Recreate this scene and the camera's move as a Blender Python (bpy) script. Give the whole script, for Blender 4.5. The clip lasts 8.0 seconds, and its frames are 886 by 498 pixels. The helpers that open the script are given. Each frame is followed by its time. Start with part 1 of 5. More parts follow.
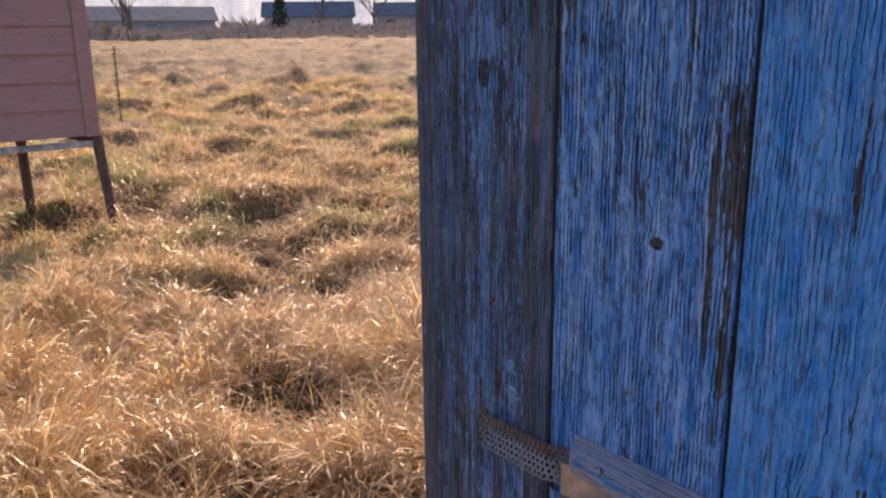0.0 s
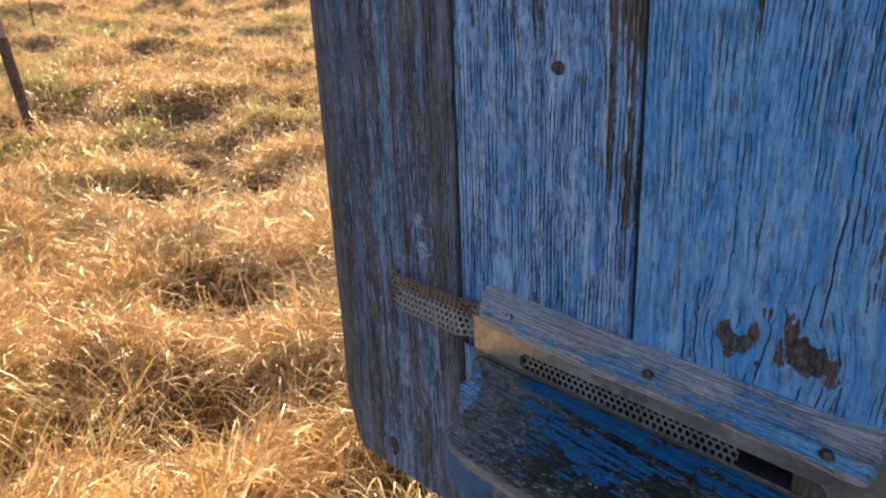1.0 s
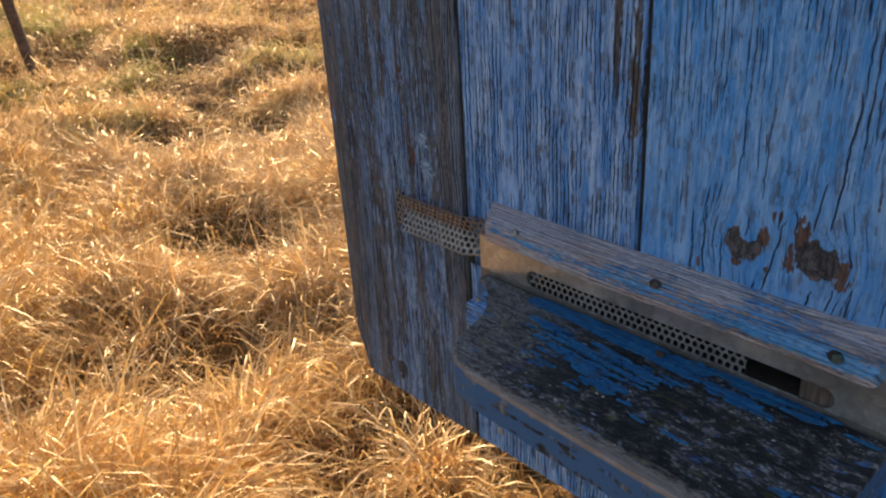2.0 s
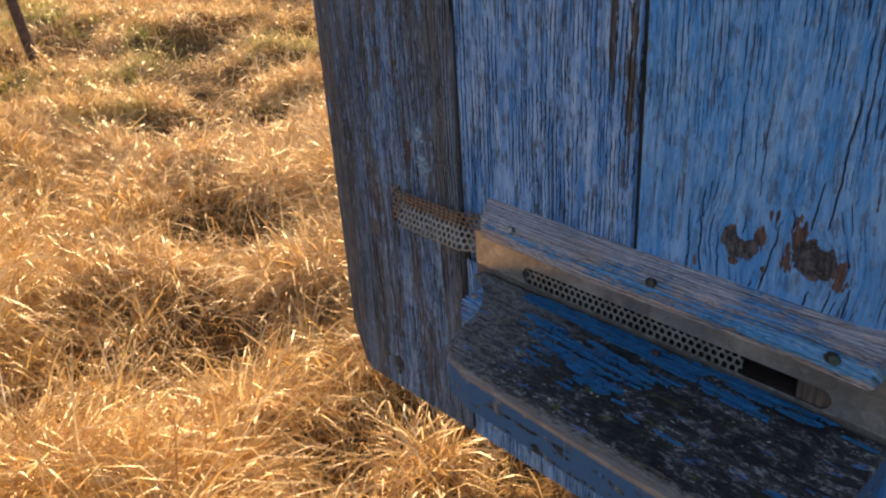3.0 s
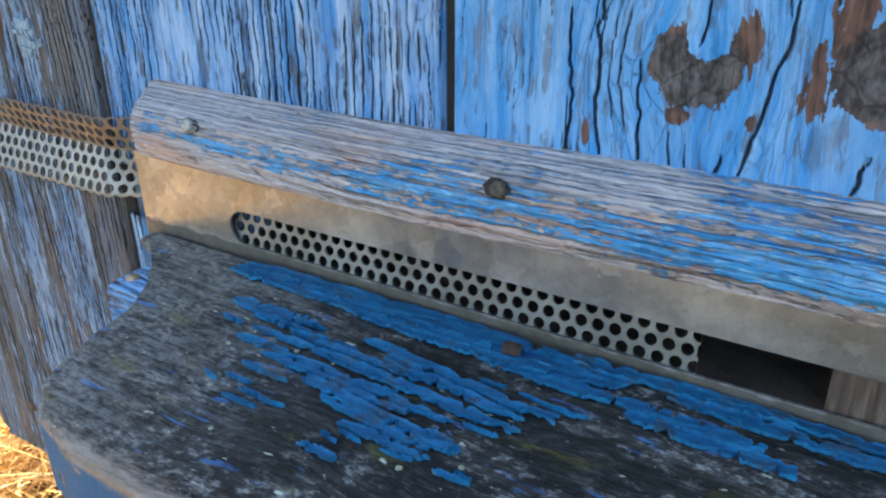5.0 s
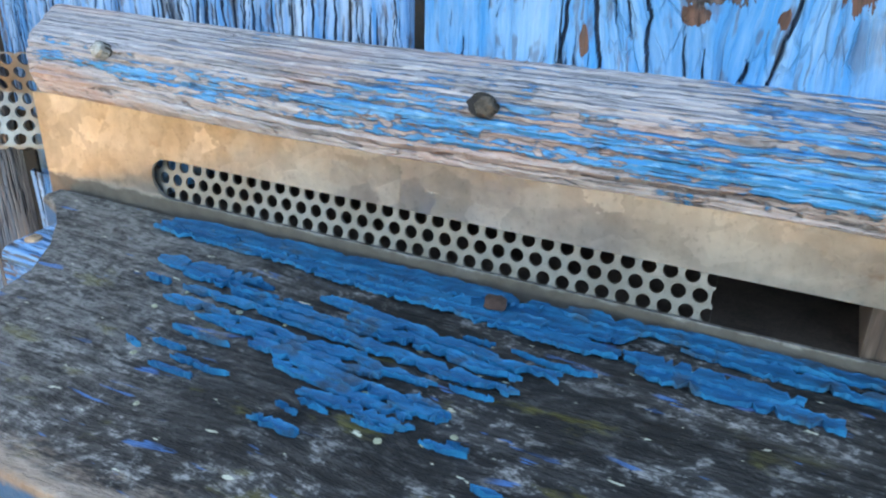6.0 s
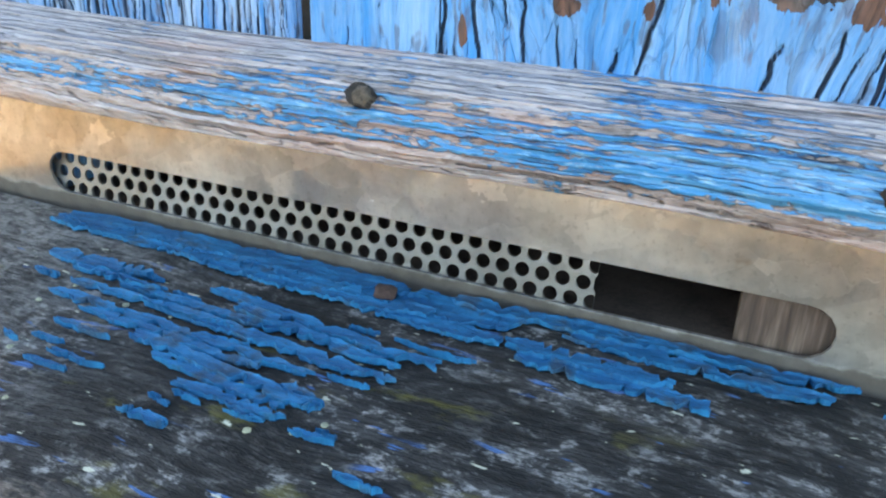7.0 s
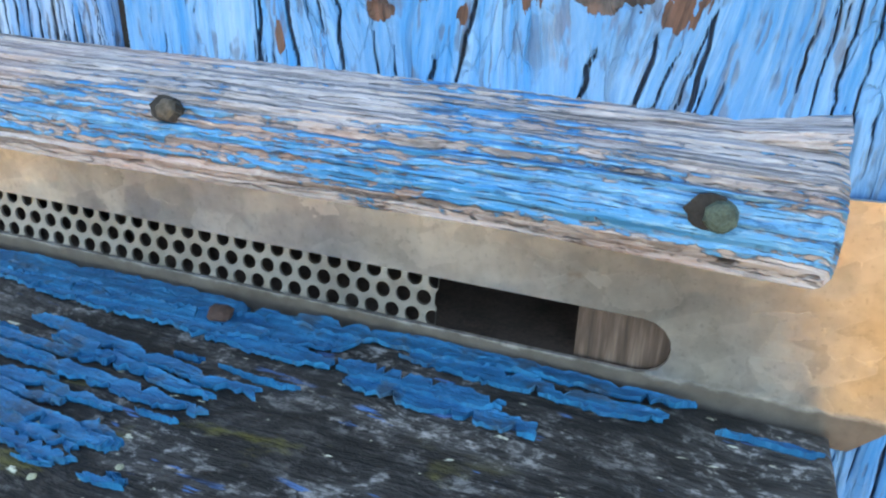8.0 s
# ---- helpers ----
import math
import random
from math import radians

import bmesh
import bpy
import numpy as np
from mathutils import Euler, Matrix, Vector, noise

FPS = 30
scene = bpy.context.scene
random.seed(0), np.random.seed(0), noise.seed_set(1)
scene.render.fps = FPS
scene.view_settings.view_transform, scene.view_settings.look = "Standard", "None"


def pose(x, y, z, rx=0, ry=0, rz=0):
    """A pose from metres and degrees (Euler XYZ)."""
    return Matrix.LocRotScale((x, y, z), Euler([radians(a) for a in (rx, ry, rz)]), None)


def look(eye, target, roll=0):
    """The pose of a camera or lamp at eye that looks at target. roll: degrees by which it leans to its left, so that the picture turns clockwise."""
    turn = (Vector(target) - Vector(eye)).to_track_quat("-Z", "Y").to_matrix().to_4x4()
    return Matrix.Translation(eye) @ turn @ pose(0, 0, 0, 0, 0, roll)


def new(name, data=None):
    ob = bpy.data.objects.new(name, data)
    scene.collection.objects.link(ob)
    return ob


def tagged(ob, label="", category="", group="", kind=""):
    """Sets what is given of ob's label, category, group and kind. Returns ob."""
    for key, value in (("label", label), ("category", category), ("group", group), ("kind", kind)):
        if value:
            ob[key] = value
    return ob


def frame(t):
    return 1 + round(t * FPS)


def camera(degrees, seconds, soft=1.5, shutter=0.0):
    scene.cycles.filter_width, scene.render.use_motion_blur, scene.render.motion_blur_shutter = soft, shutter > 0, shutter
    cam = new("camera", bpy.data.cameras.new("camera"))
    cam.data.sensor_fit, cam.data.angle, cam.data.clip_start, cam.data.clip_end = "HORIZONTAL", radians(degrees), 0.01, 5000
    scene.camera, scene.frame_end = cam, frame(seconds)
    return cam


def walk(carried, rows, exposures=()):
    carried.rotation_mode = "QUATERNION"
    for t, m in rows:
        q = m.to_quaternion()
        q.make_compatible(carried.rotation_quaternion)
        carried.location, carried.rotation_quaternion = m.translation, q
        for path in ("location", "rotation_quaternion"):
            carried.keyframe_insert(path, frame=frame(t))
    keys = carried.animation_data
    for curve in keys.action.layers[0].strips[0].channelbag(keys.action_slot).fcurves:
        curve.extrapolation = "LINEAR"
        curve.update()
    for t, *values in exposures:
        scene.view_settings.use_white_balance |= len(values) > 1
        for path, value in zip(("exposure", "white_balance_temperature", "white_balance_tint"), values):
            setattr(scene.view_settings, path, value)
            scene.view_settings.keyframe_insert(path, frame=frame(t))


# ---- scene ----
cam = camera(58.0, 8.0, 2.2)
PATH = [
    (0, (0.183, -0.35, 0.675), (-1.332, 0.855, 0.172), -0.8),
    (0.5, (0.187, -0.322, 0.639), (-1.233, 0.918, -0.029), -1.8),
    (1, (0.184, -0.315, 0.634), (-1.191, 0.933, -0.107), -2.6),
    (1.5, (0.186, -0.316, 0.625), (-1.175, 0.915, -0.17), -3.1),
    (1.7, (0.186, -0.315, 0.618), (-1.17, 0.898, -0.212), -3.5),
    (2.8, (0.186, -0.314, 0.617), (-1.171, 0.849, -0.28), -3.8),
    (3, (0.185, -0.307, 0.619), (-1.167, 0.866, -0.272), -3.9),
    (3.5, (0.175, -0.291, 0.611), (-1.145, 0.961, -0.221), -3.4),
    (4, (0.111, -0.227, 0.552), (-1.087, 1.187, -0.198), -1.9),
    (4.5, (0.079, -0.175, 0.508), (-0.971, 1.345, -0.259), -0.4),
    (4.7, (0.075, -0.161, 0.497), (-0.928, 1.356, -0.334), -0.7),
    (5.8, (0.057, -0.151, 0.478), (-0.736, 1.46, -0.404), 0.9),
    (6, (0.052, -0.144, 0.467), (-0.714, 1.49, -0.394), 1.3),
    (6.5, (0.054, -0.143, 0.471), (-0.664, 1.512, -0.392), 1.7),
    (7, (0.066, -0.139, 0.467), (-0.614, 1.528, -0.406), 2.0),
    (7.5, (0.079, -0.128, 0.466), (-0.547, 1.552, -0.42), 1.9),
    (8, (0.085, -0.122, 0.469), (-0.504, 1.566, -0.427), 1.7),
]
EXPOSURES = [(0.0, 0.88, 5750, 28), (0.5, 1.30, 6200, 18), (1.0, 1.32, 6800, 14), (1.5, 1.18, 7250, 16), (3.5, 1.13, 7300, 19), (4.0, 1.44, 7250, 11), (4.5, 2.08, 6900, 6), (6.0, 3.14, 7600, 7), (8.0, 3.24, 7900, 8)]
walk(cam, [(t, look(eye, target, roll)) for t, eye, target, roll in PATH], EXPOSURES)

# ---- world and sun ----
SUN = Vector((-0.84, 0.53, 0.0)).normalized()
ELEV = radians(23)
world = bpy.data.worlds.new("sky")
scene.world = world
world.use_nodes = True
sky = world.node_tree.nodes.new("ShaderNodeTexSky")
sky.sky_type = "NISHITA"
sky.sun_disc = False
sky.sun_elevation = ELEV
sky.sun_rotation = math.atan2(SUN.x, SUN.y)
back = world.node_tree.nodes["Background"]
back.inputs["Strength"].default_value = 0.11
world.node_tree.links.new(sky.outputs["Color"], back.inputs["Color"])
sun = new("sun", bpy.data.lights.new("sun", "SUN"))
sun.data.energy = 5.0
sun.data.angle = radians(0.6)
sun.data.color = (1.0, 0.76, 0.47)
sun_at = Vector((SUN.x * math.cos(ELEV), SUN.y * math.cos(ELEV), math.sin(ELEV)))
sun.matrix_world = look(sun_at * 20, (0, 0, 0))


# ---- materials ----
class Nodes:
    """A small writer of shader nodes."""

    def __init__(self, name):
        self.mat = bpy.data.materials.new(name)
        self.mat.use_nodes = True
        self.tree = self.mat.node_tree
        self.bsdf = self.tree.nodes["Principled BSDF"]
        self.pos = self.tree.nodes.new("ShaderNodeTexCoord").outputs["Object"]

    def put(self, socket, value):
        if isinstance(value, bpy.types.NodeSocket):
            self.tree.links.new(value, socket)
        elif isinstance(value, tuple) and len(value) == 3 and socket.type == "RGBA":
            socket.default_value = (*value, 1)
        else:
            socket.default_value = value

    def math(self, op, a, b=0.0, c=0.0, clamp=False):
        n = self.tree.nodes.new("ShaderNodeMath")
        n.operation, n.use_clamp = op, clamp
        for i, v in enumerate((a, b, c)):
            self.put(n.inputs[i], v)
        return n.outputs[0]

    def add(self, a, b):
        return self.math("ADD", a, b)

    def sub(self, a, b):
        return self.math("SUBTRACT", a, b)

    def mul(self, a, b):
        return self.math("MULTIPLY", a, b)

    def step(self, v, low, high, to_low=0.0, to_high=1.0):
        n = self.tree.nodes.new("ShaderNodeMapRange")
        n.interpolation_type = "SMOOTHSTEP"
        for i, x in enumerate((v, low, high, to_low, to_high)):
            self.put(n.inputs[i], x)
        return n.outputs[0]

    def split(self, v):
        n = self.tree.nodes.new("ShaderNodeSeparateXYZ")
        self.put(n.inputs[0], v)
        return n.outputs

    def join(self, x, y, z):
        n = self.tree.nodes.new("ShaderNodeCombineXYZ")
        for i, v in enumerate((x, y, z)):
            self.put(n.inputs[i], v)
        return n.outputs[0]

    def noise(self, v, scale, detail=3.0, rough=0.55, distort=0.0):
        n = self.tree.nodes.new("ShaderNodeTexNoise")
        for key, x in (("Vector", v), ("Scale", scale), ("Detail", detail), ("Roughness", rough), ("Distortion", distort)):
            self.put(n.inputs[key], x)
        return n.outputs["Fac"]

    def voronoi(self, v, scale, out="Distance", feature="F1"):
        n = self.tree.nodes.new("ShaderNodeTexVoronoi")
        n.feature = feature
        self.put(n.inputs["Vector"], v)
        self.put(n.inputs["Scale"], scale)
        return n.outputs[out]

    def mix(self, f, a, b):
        n = self.tree.nodes.new("ShaderNodeMix")
        n.data_type = "RGBA"
        self.put(n.inputs[0], f)
        self.put(n.inputs[6], a)
        self.put(n.inputs[7], b)
        return n.outputs[2]

    def ramp(self, f, stops):
        n = self.tree.nodes.new("ShaderNodeValToRGB")
        e = n.color_ramp.elements
        while len(e) < len(stops):
            e.new(0.5)
        for el, (p, c) in zip(e, stops):
            el.position, el.color = p, (*c, 1)
        self.put(n.inputs[0], f)
        return n.outputs[0]

    def bump(self, height, distance, strength=1.0):
        n = self.tree.nodes.new("ShaderNodeBump")
        self.put(n.inputs["Height"], height)
        n.inputs["Distance"].default_value = distance
        n.inputs["Strength"].default_value = strength
        self.tree.links.new(n.outputs[0], self.bsdf.inputs["Normal"])

    def set(self, **values):
        for key, v in values.items():
            self.put(self.bsdf.inputs[key.replace("_", " ")], v)
        return self.mat


BARE = ((0.0, (0.035, 0.028, 0.024)), (0.45, (0.15, 0.125, 0.105)), (0.75, (0.27, 0.24, 0.21)), (1.0, (0.42, 0.39, 0.36)))


def painted_wood(name, along, cover, knots=(), patches=(), bands=(), paint=(0.020, 0.222, 0.600), chalk=(0.245, 0.462, 0.705), bare=BARE, chalky=0.5, relief=0.0016,
                 fine=1.0, stretch=1.0, stain=0.0, warmth=0.4, grooves=1.0, patchy=1.0, pitch=0.0031, gape=0.80, often=0.42, fray=0.8, carved=False, fade=None, rust=(0.25, 0.125, 0.075), scars=(), ribs=(), silver=(0.50, 0.465, 0.455), sound=False):
    """Old paint over weathered, furrowed wood. along: the grain's axis; cover: share that is still painted; knots (x, z, rx, rz) are bare;
    patches (x, z, rx, rz) hold their paint; scars (x, z, rx, rz) are flaked to red-brown wood; bands (x0, x1, change) run along the grain;
    ribs (x0, x1, z0, z1, change) do so between two heights; sound: the paint is less weathered low down, over the entrance."""
    n = Nodes(name)
    x, y, z = n.split(n.pos)
    if along == "z":
        u, v = n.add(x, n.mul(y, 0.7)), z
    elif along == "x":
        u, v = n.add(z, n.mul(y, 0.9)), x
    else:
        u, v = n.add(z, n.mul(x, 0.7)), y
    drift = n.mul(n.sub(n.noise(n.join(n.mul(u, 9.0), 0.0, n.mul(v, 5.0)), 1.0, 2.0), 0.5), 0.009)
    wander = n.mul(n.sub(n.noise(n.join(n.mul(u, 50.0 * fine), 0.0, n.mul(v, 45.0 * stretch)), 1.0, 2.0), 0.5), 0.0022 / fine)
    jitter = n.mul(n.sub(n.noise(n.join(n.mul(u, 260.0 * fine), 6.0, n.mul(v, 210.0)), 1.0, 3.0, 0.6), 0.5), 0.0011 / fine)
    uu = n.add(u, n.add(jitter, n.add(drift, wander)))
    knot = patch = None
    for kx, kz, rx, rz in knots:
        dx, dz = n.math("DIVIDE", n.sub(x, kx), rx), n.math("DIVIDE", n.sub(z, kz), rz)
        d2 = n.add(n.mul(dx, dx), n.mul(dz, dz))
        pull = n.math("POWER", 2.718, n.mul(d2, -0.30))
        uu = n.sub(uu, n.mul(n.mul(pull, dx), rx * 0.7))
        one = n.math("SQRT", d2)
        knot = one if knot is None else n.math("MINIMUM", knot, one)
    for kx, kz, rx, rz in patches:
        dx, dz = n.math("DIVIDE", n.sub(x, kx), rx), n.math("DIVIDE", n.sub(z, kz), rz)
        one = n.math("SQRT", n.add(n.mul(dx, dx), n.mul(dz, dz)))
        patch = one if patch is None else n.math("MINIMUM", patch, one)
    ridge = n.noise(n.join(n.mul(uu, 340.0 * fine), n.mul(y, 40.0), n.mul(v, 6.0 * stretch)), 1.0, 2.0, 0.5)
    fibre = n.noise(n.join(n.mul(uu, 900.0 * fine), n.mul(y, 90.0), n.mul(v, 22.0 * stretch)), 1.0, 3.0, 0.6)
    streak = n.noise(n.join(n.mul(uu, 130.0 * fine), 4.0, n.mul(v, 6.0 * stretch)), 1.0, 3.0, 0.6)
    cloud = n.noise(n.join(n.mul(u, 20.0 * fine), 3.0, n.mul(v, 8.0 * stretch)), 1.0, 4.0, 0.6)
    grit = n.noise(n.join(n.mul(u, 520.0), n.mul(y, 520.0), n.mul(v, 190.0)), 1.0, 4.0, 0.65)
    flecks = n.noise(n.join(n.mul(uu, 420.0 * fine), 2.0, n.mul(v, 75.0 * stretch)), 1.0, 3.0, 0.6)
    score = n.add(n.add(n.mul(ridge, 0.42), n.mul(streak, 0.55 * patchy)), n.add(n.mul(cloud, 0.85 * patchy), n.add(n.mul(flecks, 0.50), n.mul(grit, 0.20))))
    keep = n.add(n.sub(score, 0.56 + 0.70 * patchy - 0.03), n.mul(cover - 0.5, 0.62))
    for b0, b1, change in bands:
        wide = 0.005
        inside = n.mul(n.step(u, b0 - wide, b0 + wide), n.step(u, b1 - wide, b1 + wide, 1.0, 0.0))
        keep = n.add(keep, n.mul(inside, change))
    scar = None
    for kx, kz, rx, rz in scars:
        dx, dz = n.math("DIVIDE", n.sub(x, kx), rx), n.math("DIVIDE", n.sub(z, kz), rz)
        one = n.math("SQRT", n.add(n.mul(dx, dx), n.mul(dz, dz)))
        scar = one if scar is None else n.math("MINIMUM", scar, one)
    for r0, r1, za, zb, change in ribs:
        ragged = n.add(v, n.add(n.mul(n.sub(flecks, 0.5), 0.10), n.mul(n.sub(streak, 0.5), 0.12)))
        inside = n.mul(n.mul(n.step(uu, r0 - 0.0035, r0 + 0.0035), n.step(uu, r1 - 0.0035, r1 + 0.0035, 1.0, 0.0)), n.mul(n.step(ragged, za - 0.02, za + 0.02), n.step(ragged, zb - 0.02, zb + 0.02, 1.0, 0.0)))
        keep = n.add(keep, n.mul(inside, change))
    if fade:
        keep = n.add(keep, n.step(x, fade[0], fade[1], fade[2], 0.0))
    rag = n.add(n.mul(n.sub(n.noise(n.pos, 120.0, 2.5, 0.55), 0.5), 0.7), n.mul(n.sub(n.noise(n.join(n.mul(u, 900.0), 3.0, n.mul(v, 420.0)), 1.0, 3.0, 0.6), 0.5), 0.55))
    if knot is not None:
        ring = n.add(knot, rag)
        keep = n.sub(keep, n.step(ring, 0.85, 1.12, 0.6, 0.0))
    if scar is not None:
        torn = n.add(scar, n.add(n.mul(rag, 1.5), n.mul(n.sub(flecks, 0.5), 3.2)))
        keep = n.sub(keep, n.step(torn, 0.85, 1.05, 0.7, 0.0))
    if patch is not None:
        keep = n.add(keep, n.step(n.add(patch, rag), 0.85, 1.1, 0.75, 0.0))
    mask = n.step(keep, -0.022, 0.022)
    # furrows between the hard rings, thin splits, and torn seams in the paint
    furrow = n.step(n.add(n.mul(ridge, 0.75), n.mul(fibre, 0.25)), 0.34, 0.43, 1.0, 0.0)
    crack = lip = frayed = bulge = 0.0
    zone = n.noise(n.join(n.mul(u, 26.0 * fine), 31.0, n.mul(v, 13.0 * stretch)), 1.0, 3.0, 0.6)
    for k, (step, reach) in enumerate(((pitch, 0.0), (pitch * 0.62, 0.05), (pitch * 2.9, 0.03))):
        bend = n.noise(n.join(n.mul(u, 70.0 * fine), 7.0 + 5.0 * k, n.mul(v, 11.0 * stretch)), 1.0, 2.0)
        phase = n.math("SINE", n.add(n.mul(uu, 6.2832 / step), n.mul(bend, 10.0)))
        here = n.noise(n.join(n.mul(uu, 150.0 * fine), 1.0 + 3.0 * k, n.mul(v, 48.0 * stretch)), 1.0, 3.5, 0.62)
        here = n.sub(here, n.mul(n.sub(zone, 0.5), 0.55))
        level = n.step(here, often + reach, often + reach + 0.26, 1.02, gape + 0.02 * k)
        depth = n.sub(phase, level)
        crack = n.math("MAXIMUM", crack, n.step(depth, -0.015, 0.055))
        lip = n.math("MAXIMUM", lip, n.step(depth, -0.35, -0.02))
        chips = n.noise(n.join(n.mul(u, 240.0 * fine), 21.0 + k, n.mul(v, 90.0 * stretch)), 1.0, 3.0, 0.6)
        frayed = n.math("MAXIMUM", frayed, n.mul(n.step(depth, -0.55, -0.10), n.step(chips, 0.52, 0.60)))
        bulge = n.add(bulge, n.mul(phase, (-0.10, -0.05, -0.14)[k]))
    if carved:
        # the planks carry their splits as relief
        wear = n.tree.nodes.new("ShaderNodeAttribute")
        wear.attribute_name = "split"
        crack = n.step(n.add(wear.outputs["Fac"], n.mul(n.sub(grit, 0.5), 0.35)), 0.15, 0.75)
        edge_at = n.tree.nodes.new("ShaderNodeAttribute")
        edge_at.attribute_name = "lip"
        lip = edge_at.outputs["Fac"]
        frayed = n.mul(n.step(lip, 0.25, 0.8), n.step(chips, 0.50, 0.60))
        bulge = 0.0
    craze = chipped = 0.0
    if carved:
        # paint crazed into small scales, some of them gone
        scale_v = n.join(n.mul(uu, 430.0), 0.0, n.mul(n.add(v, n.mul(n.sub(chips, 0.5), 0.010)), 120.0))
        rim_at = n.voronoi(scale_v, 1.0, "Distance", "DISTANCE_TO_EDGE")
        where = n.step(n.noise(n.join(n.mul(u, 38.0), 41.0, n.mul(v, 30.0)), 1.0, 4.0, 0.65), 0.50, 0.62)
        craze = n.mul(n.step(n.add(rim_at, n.mul(n.sub(grit, 0.5), 0.12)), 0.005, 0.06, 1.0, 0.0), where)
        gone = n.step(n.split(n.voronoi(scale_v, 1.0, "Color"))[0], 0.955, 0.975)
        chipped = n.mul(n.mul(gone, where), n.step(n.add(rim_at, n.mul(n.sub(grit, 0.5), 0.30)), 0.03, 0.10))
    crack = n.mul(crack, grooves)
    lip = n.mul(lip, n.sub(1.0, crack))
    wood = n.ramp(n.add(n.mul(fibre, 0.55), n.add(n.mul(grit, 0.28), n.mul(ridge, 0.25))), bare)
    warm = n.step(n.noise(n.join(n.mul(u, 70.0), 9.0, n.mul(v, 18.0)), 1.0, 3.0), 0.50, 0.66)
    wood = n.mix(n.mul(warm, warmth), wood, rust)
    if stain:
        wood = n.mix(n.step(streak, 0.42, 0.62, 0.0, stain), wood, (0.13, 0.19, 0.28))
    # silvered fibres and fine weather checks
    hair = n.noise(n.join(n.mul(uu, 1100.0), 13.0, n.mul(v, 62.0 * stretch)), 1.0, 4.0, 0.65)
    thin = n.noise(n.join(n.mul(uu, 680.0), 17.0, n.mul(v, 58.0 * stretch)), 1.0, 4.0, 0.7)
    wood = n.mix(n.step(hair, 0.52, 0.68, 0.0, 0.4), wood, silver)
    wood = n.mix(n.step(thin, 0.54, 0.66, 0.0, 0.42), wood, (0.05, 0.040, 0.038))
    if scar is not None:
        wood = n.mix(n.step(scar, 1.2, 2.0, 0.8, 0.0), wood, n.mix(n.step(n.add(n.mul(fibre, 0.6), n.mul(grit, 0.4)), 0.36, 0.62), (0.045, 0.027, 0.024), (0.165, 0.085, 0.062)))
    if knot is not None:
        # growth rings round a dark heart, checked by short radial cracks, red-brown towards the rim
        soft_rag = n.mul(n.sub(n.noise(n.pos, 160.0, 4.0, 0.6), 0.5), 0.9)
        rings = n.math("SINE", n.mul(n.add(knot, n.mul(soft_rag, 0.35)), 34.0))
        near = n.step(n.add(knot, soft_rag), 0.75, 1.25, 1.0, 0.0)
        reddish = n.step(n.add(knot, n.mul(soft_rag, 1.1)), 0.78, 1.15)
        heart = n.mix(n.step(n.add(n.mul(grit, 0.9), n.mul(rings, 0.025)), 0.28, 0.66), (0.020, 0.020, 0.024), (0.115, 0.112, 0.120))
        heart = n.mix(n.mul(reddish, n.step(grit, 0.34, 0.60, 0.35, 0.9)), heart, n.mix(n.step(grit, 0.3, 0.65), (0.050, 0.028, 0.024), (0.165, 0.082, 0.060)))
        check = n.voronoi(n.join(n.add(x, n.mul(soft_rag, 0.004)), 0.0, n.add(z, n.mul(rag, 0.003))), 110.0, "Distance", "DISTANCE_TO_EDGE")
        heart = n.mix(n.step(n.add(check, n.mul(n.sub(grit, 0.5), 0.10)), 0.0, 0.045, 0.75, 0.0), heart, (0.018, 0.014, 0.014))
        wood = n.mix(n.mul(near, 0.95), wood, heart)
    tone = n.noise(n.join(n.mul(uu, 150.0), 5.0, n.mul(v, 15.0)), 1.0, 5.0, 0.7)
    colour = n.mix(n.mul(n.step(n.add(n.mul(tone, 0.88), n.mul(ridge, 0.14)), 0.40, 0.66), chalky), paint, chalk)
    dirt = n.step(n.noise(n.join(n.mul(u, 14.0), 2.0, n.mul(v, 6.0)), 1.0, 6.0, 0.65), 0.48, 0.72)
    colour = n.mix(n.mul(dirt, 0.32), colour, (0.075, 0.12, 0.19))
    # light caught by curled lips, put in as slightly paler paint
    colour = n.mix(n.mul(lip, 0.12), colour, chalk)
    aged = n.step(n.add(z, n.mul(n.sub(cloud, 0.5), 0.05)), 0.430, 0.525, 0.22, 1.0) if sound else 1.0
    colour = n.mix(n.mul(n.step(hair, 0.52, 0.64, 0.0, 0.55), aged), colour, (chalk[0] * 1.25 + 0.03, chalk[1] * 1.15, chalk[2] * 1.08))
    colour = n.mix(n.mul(n.step(thin, 0.54, 0.62, 0.0, 0.62), aged), colour, (paint[0] * 0.9, paint[1] * 0.36, paint[2] * 0.36))
    mask = n.mul(mask, n.sub(1.0, n.mul(n.mul(frayed, grooves), fray)))
    if carved:
        colour = n.mix(n.mul(craze, 0.30), colour, (paint[0] * 0.5, paint[1] * 0.35, paint[2] * 0.32))
        mask = n.mul(mask, n.sub(1.0, n.mul(chipped, fray)))
    col = n.mix(mask, wood, colour)
    # shade down in the furrows and cracks, put into the colour
    col = n.mix(n.mul(furrow, n.mul(n.sub(0.60, n.mul(cloud, 0.5)), grooves)), col, (0.030, 0.030, 0.034))
    col = n.mix(n.mul(crack, n.add(0.62, n.mul(cloud, 0.5))), col, (0.014, 0.019, 0.034))
    # shadow of the paint's thickness, drawn as a dark rim on the bare wood
    edge = n.mul(n.step(keep, -0.045, -0.005), n.sub(1.0, mask))
    col = n.mix(n.mul(edge, 0.45), col, (0.045, 0.035, 0.032))
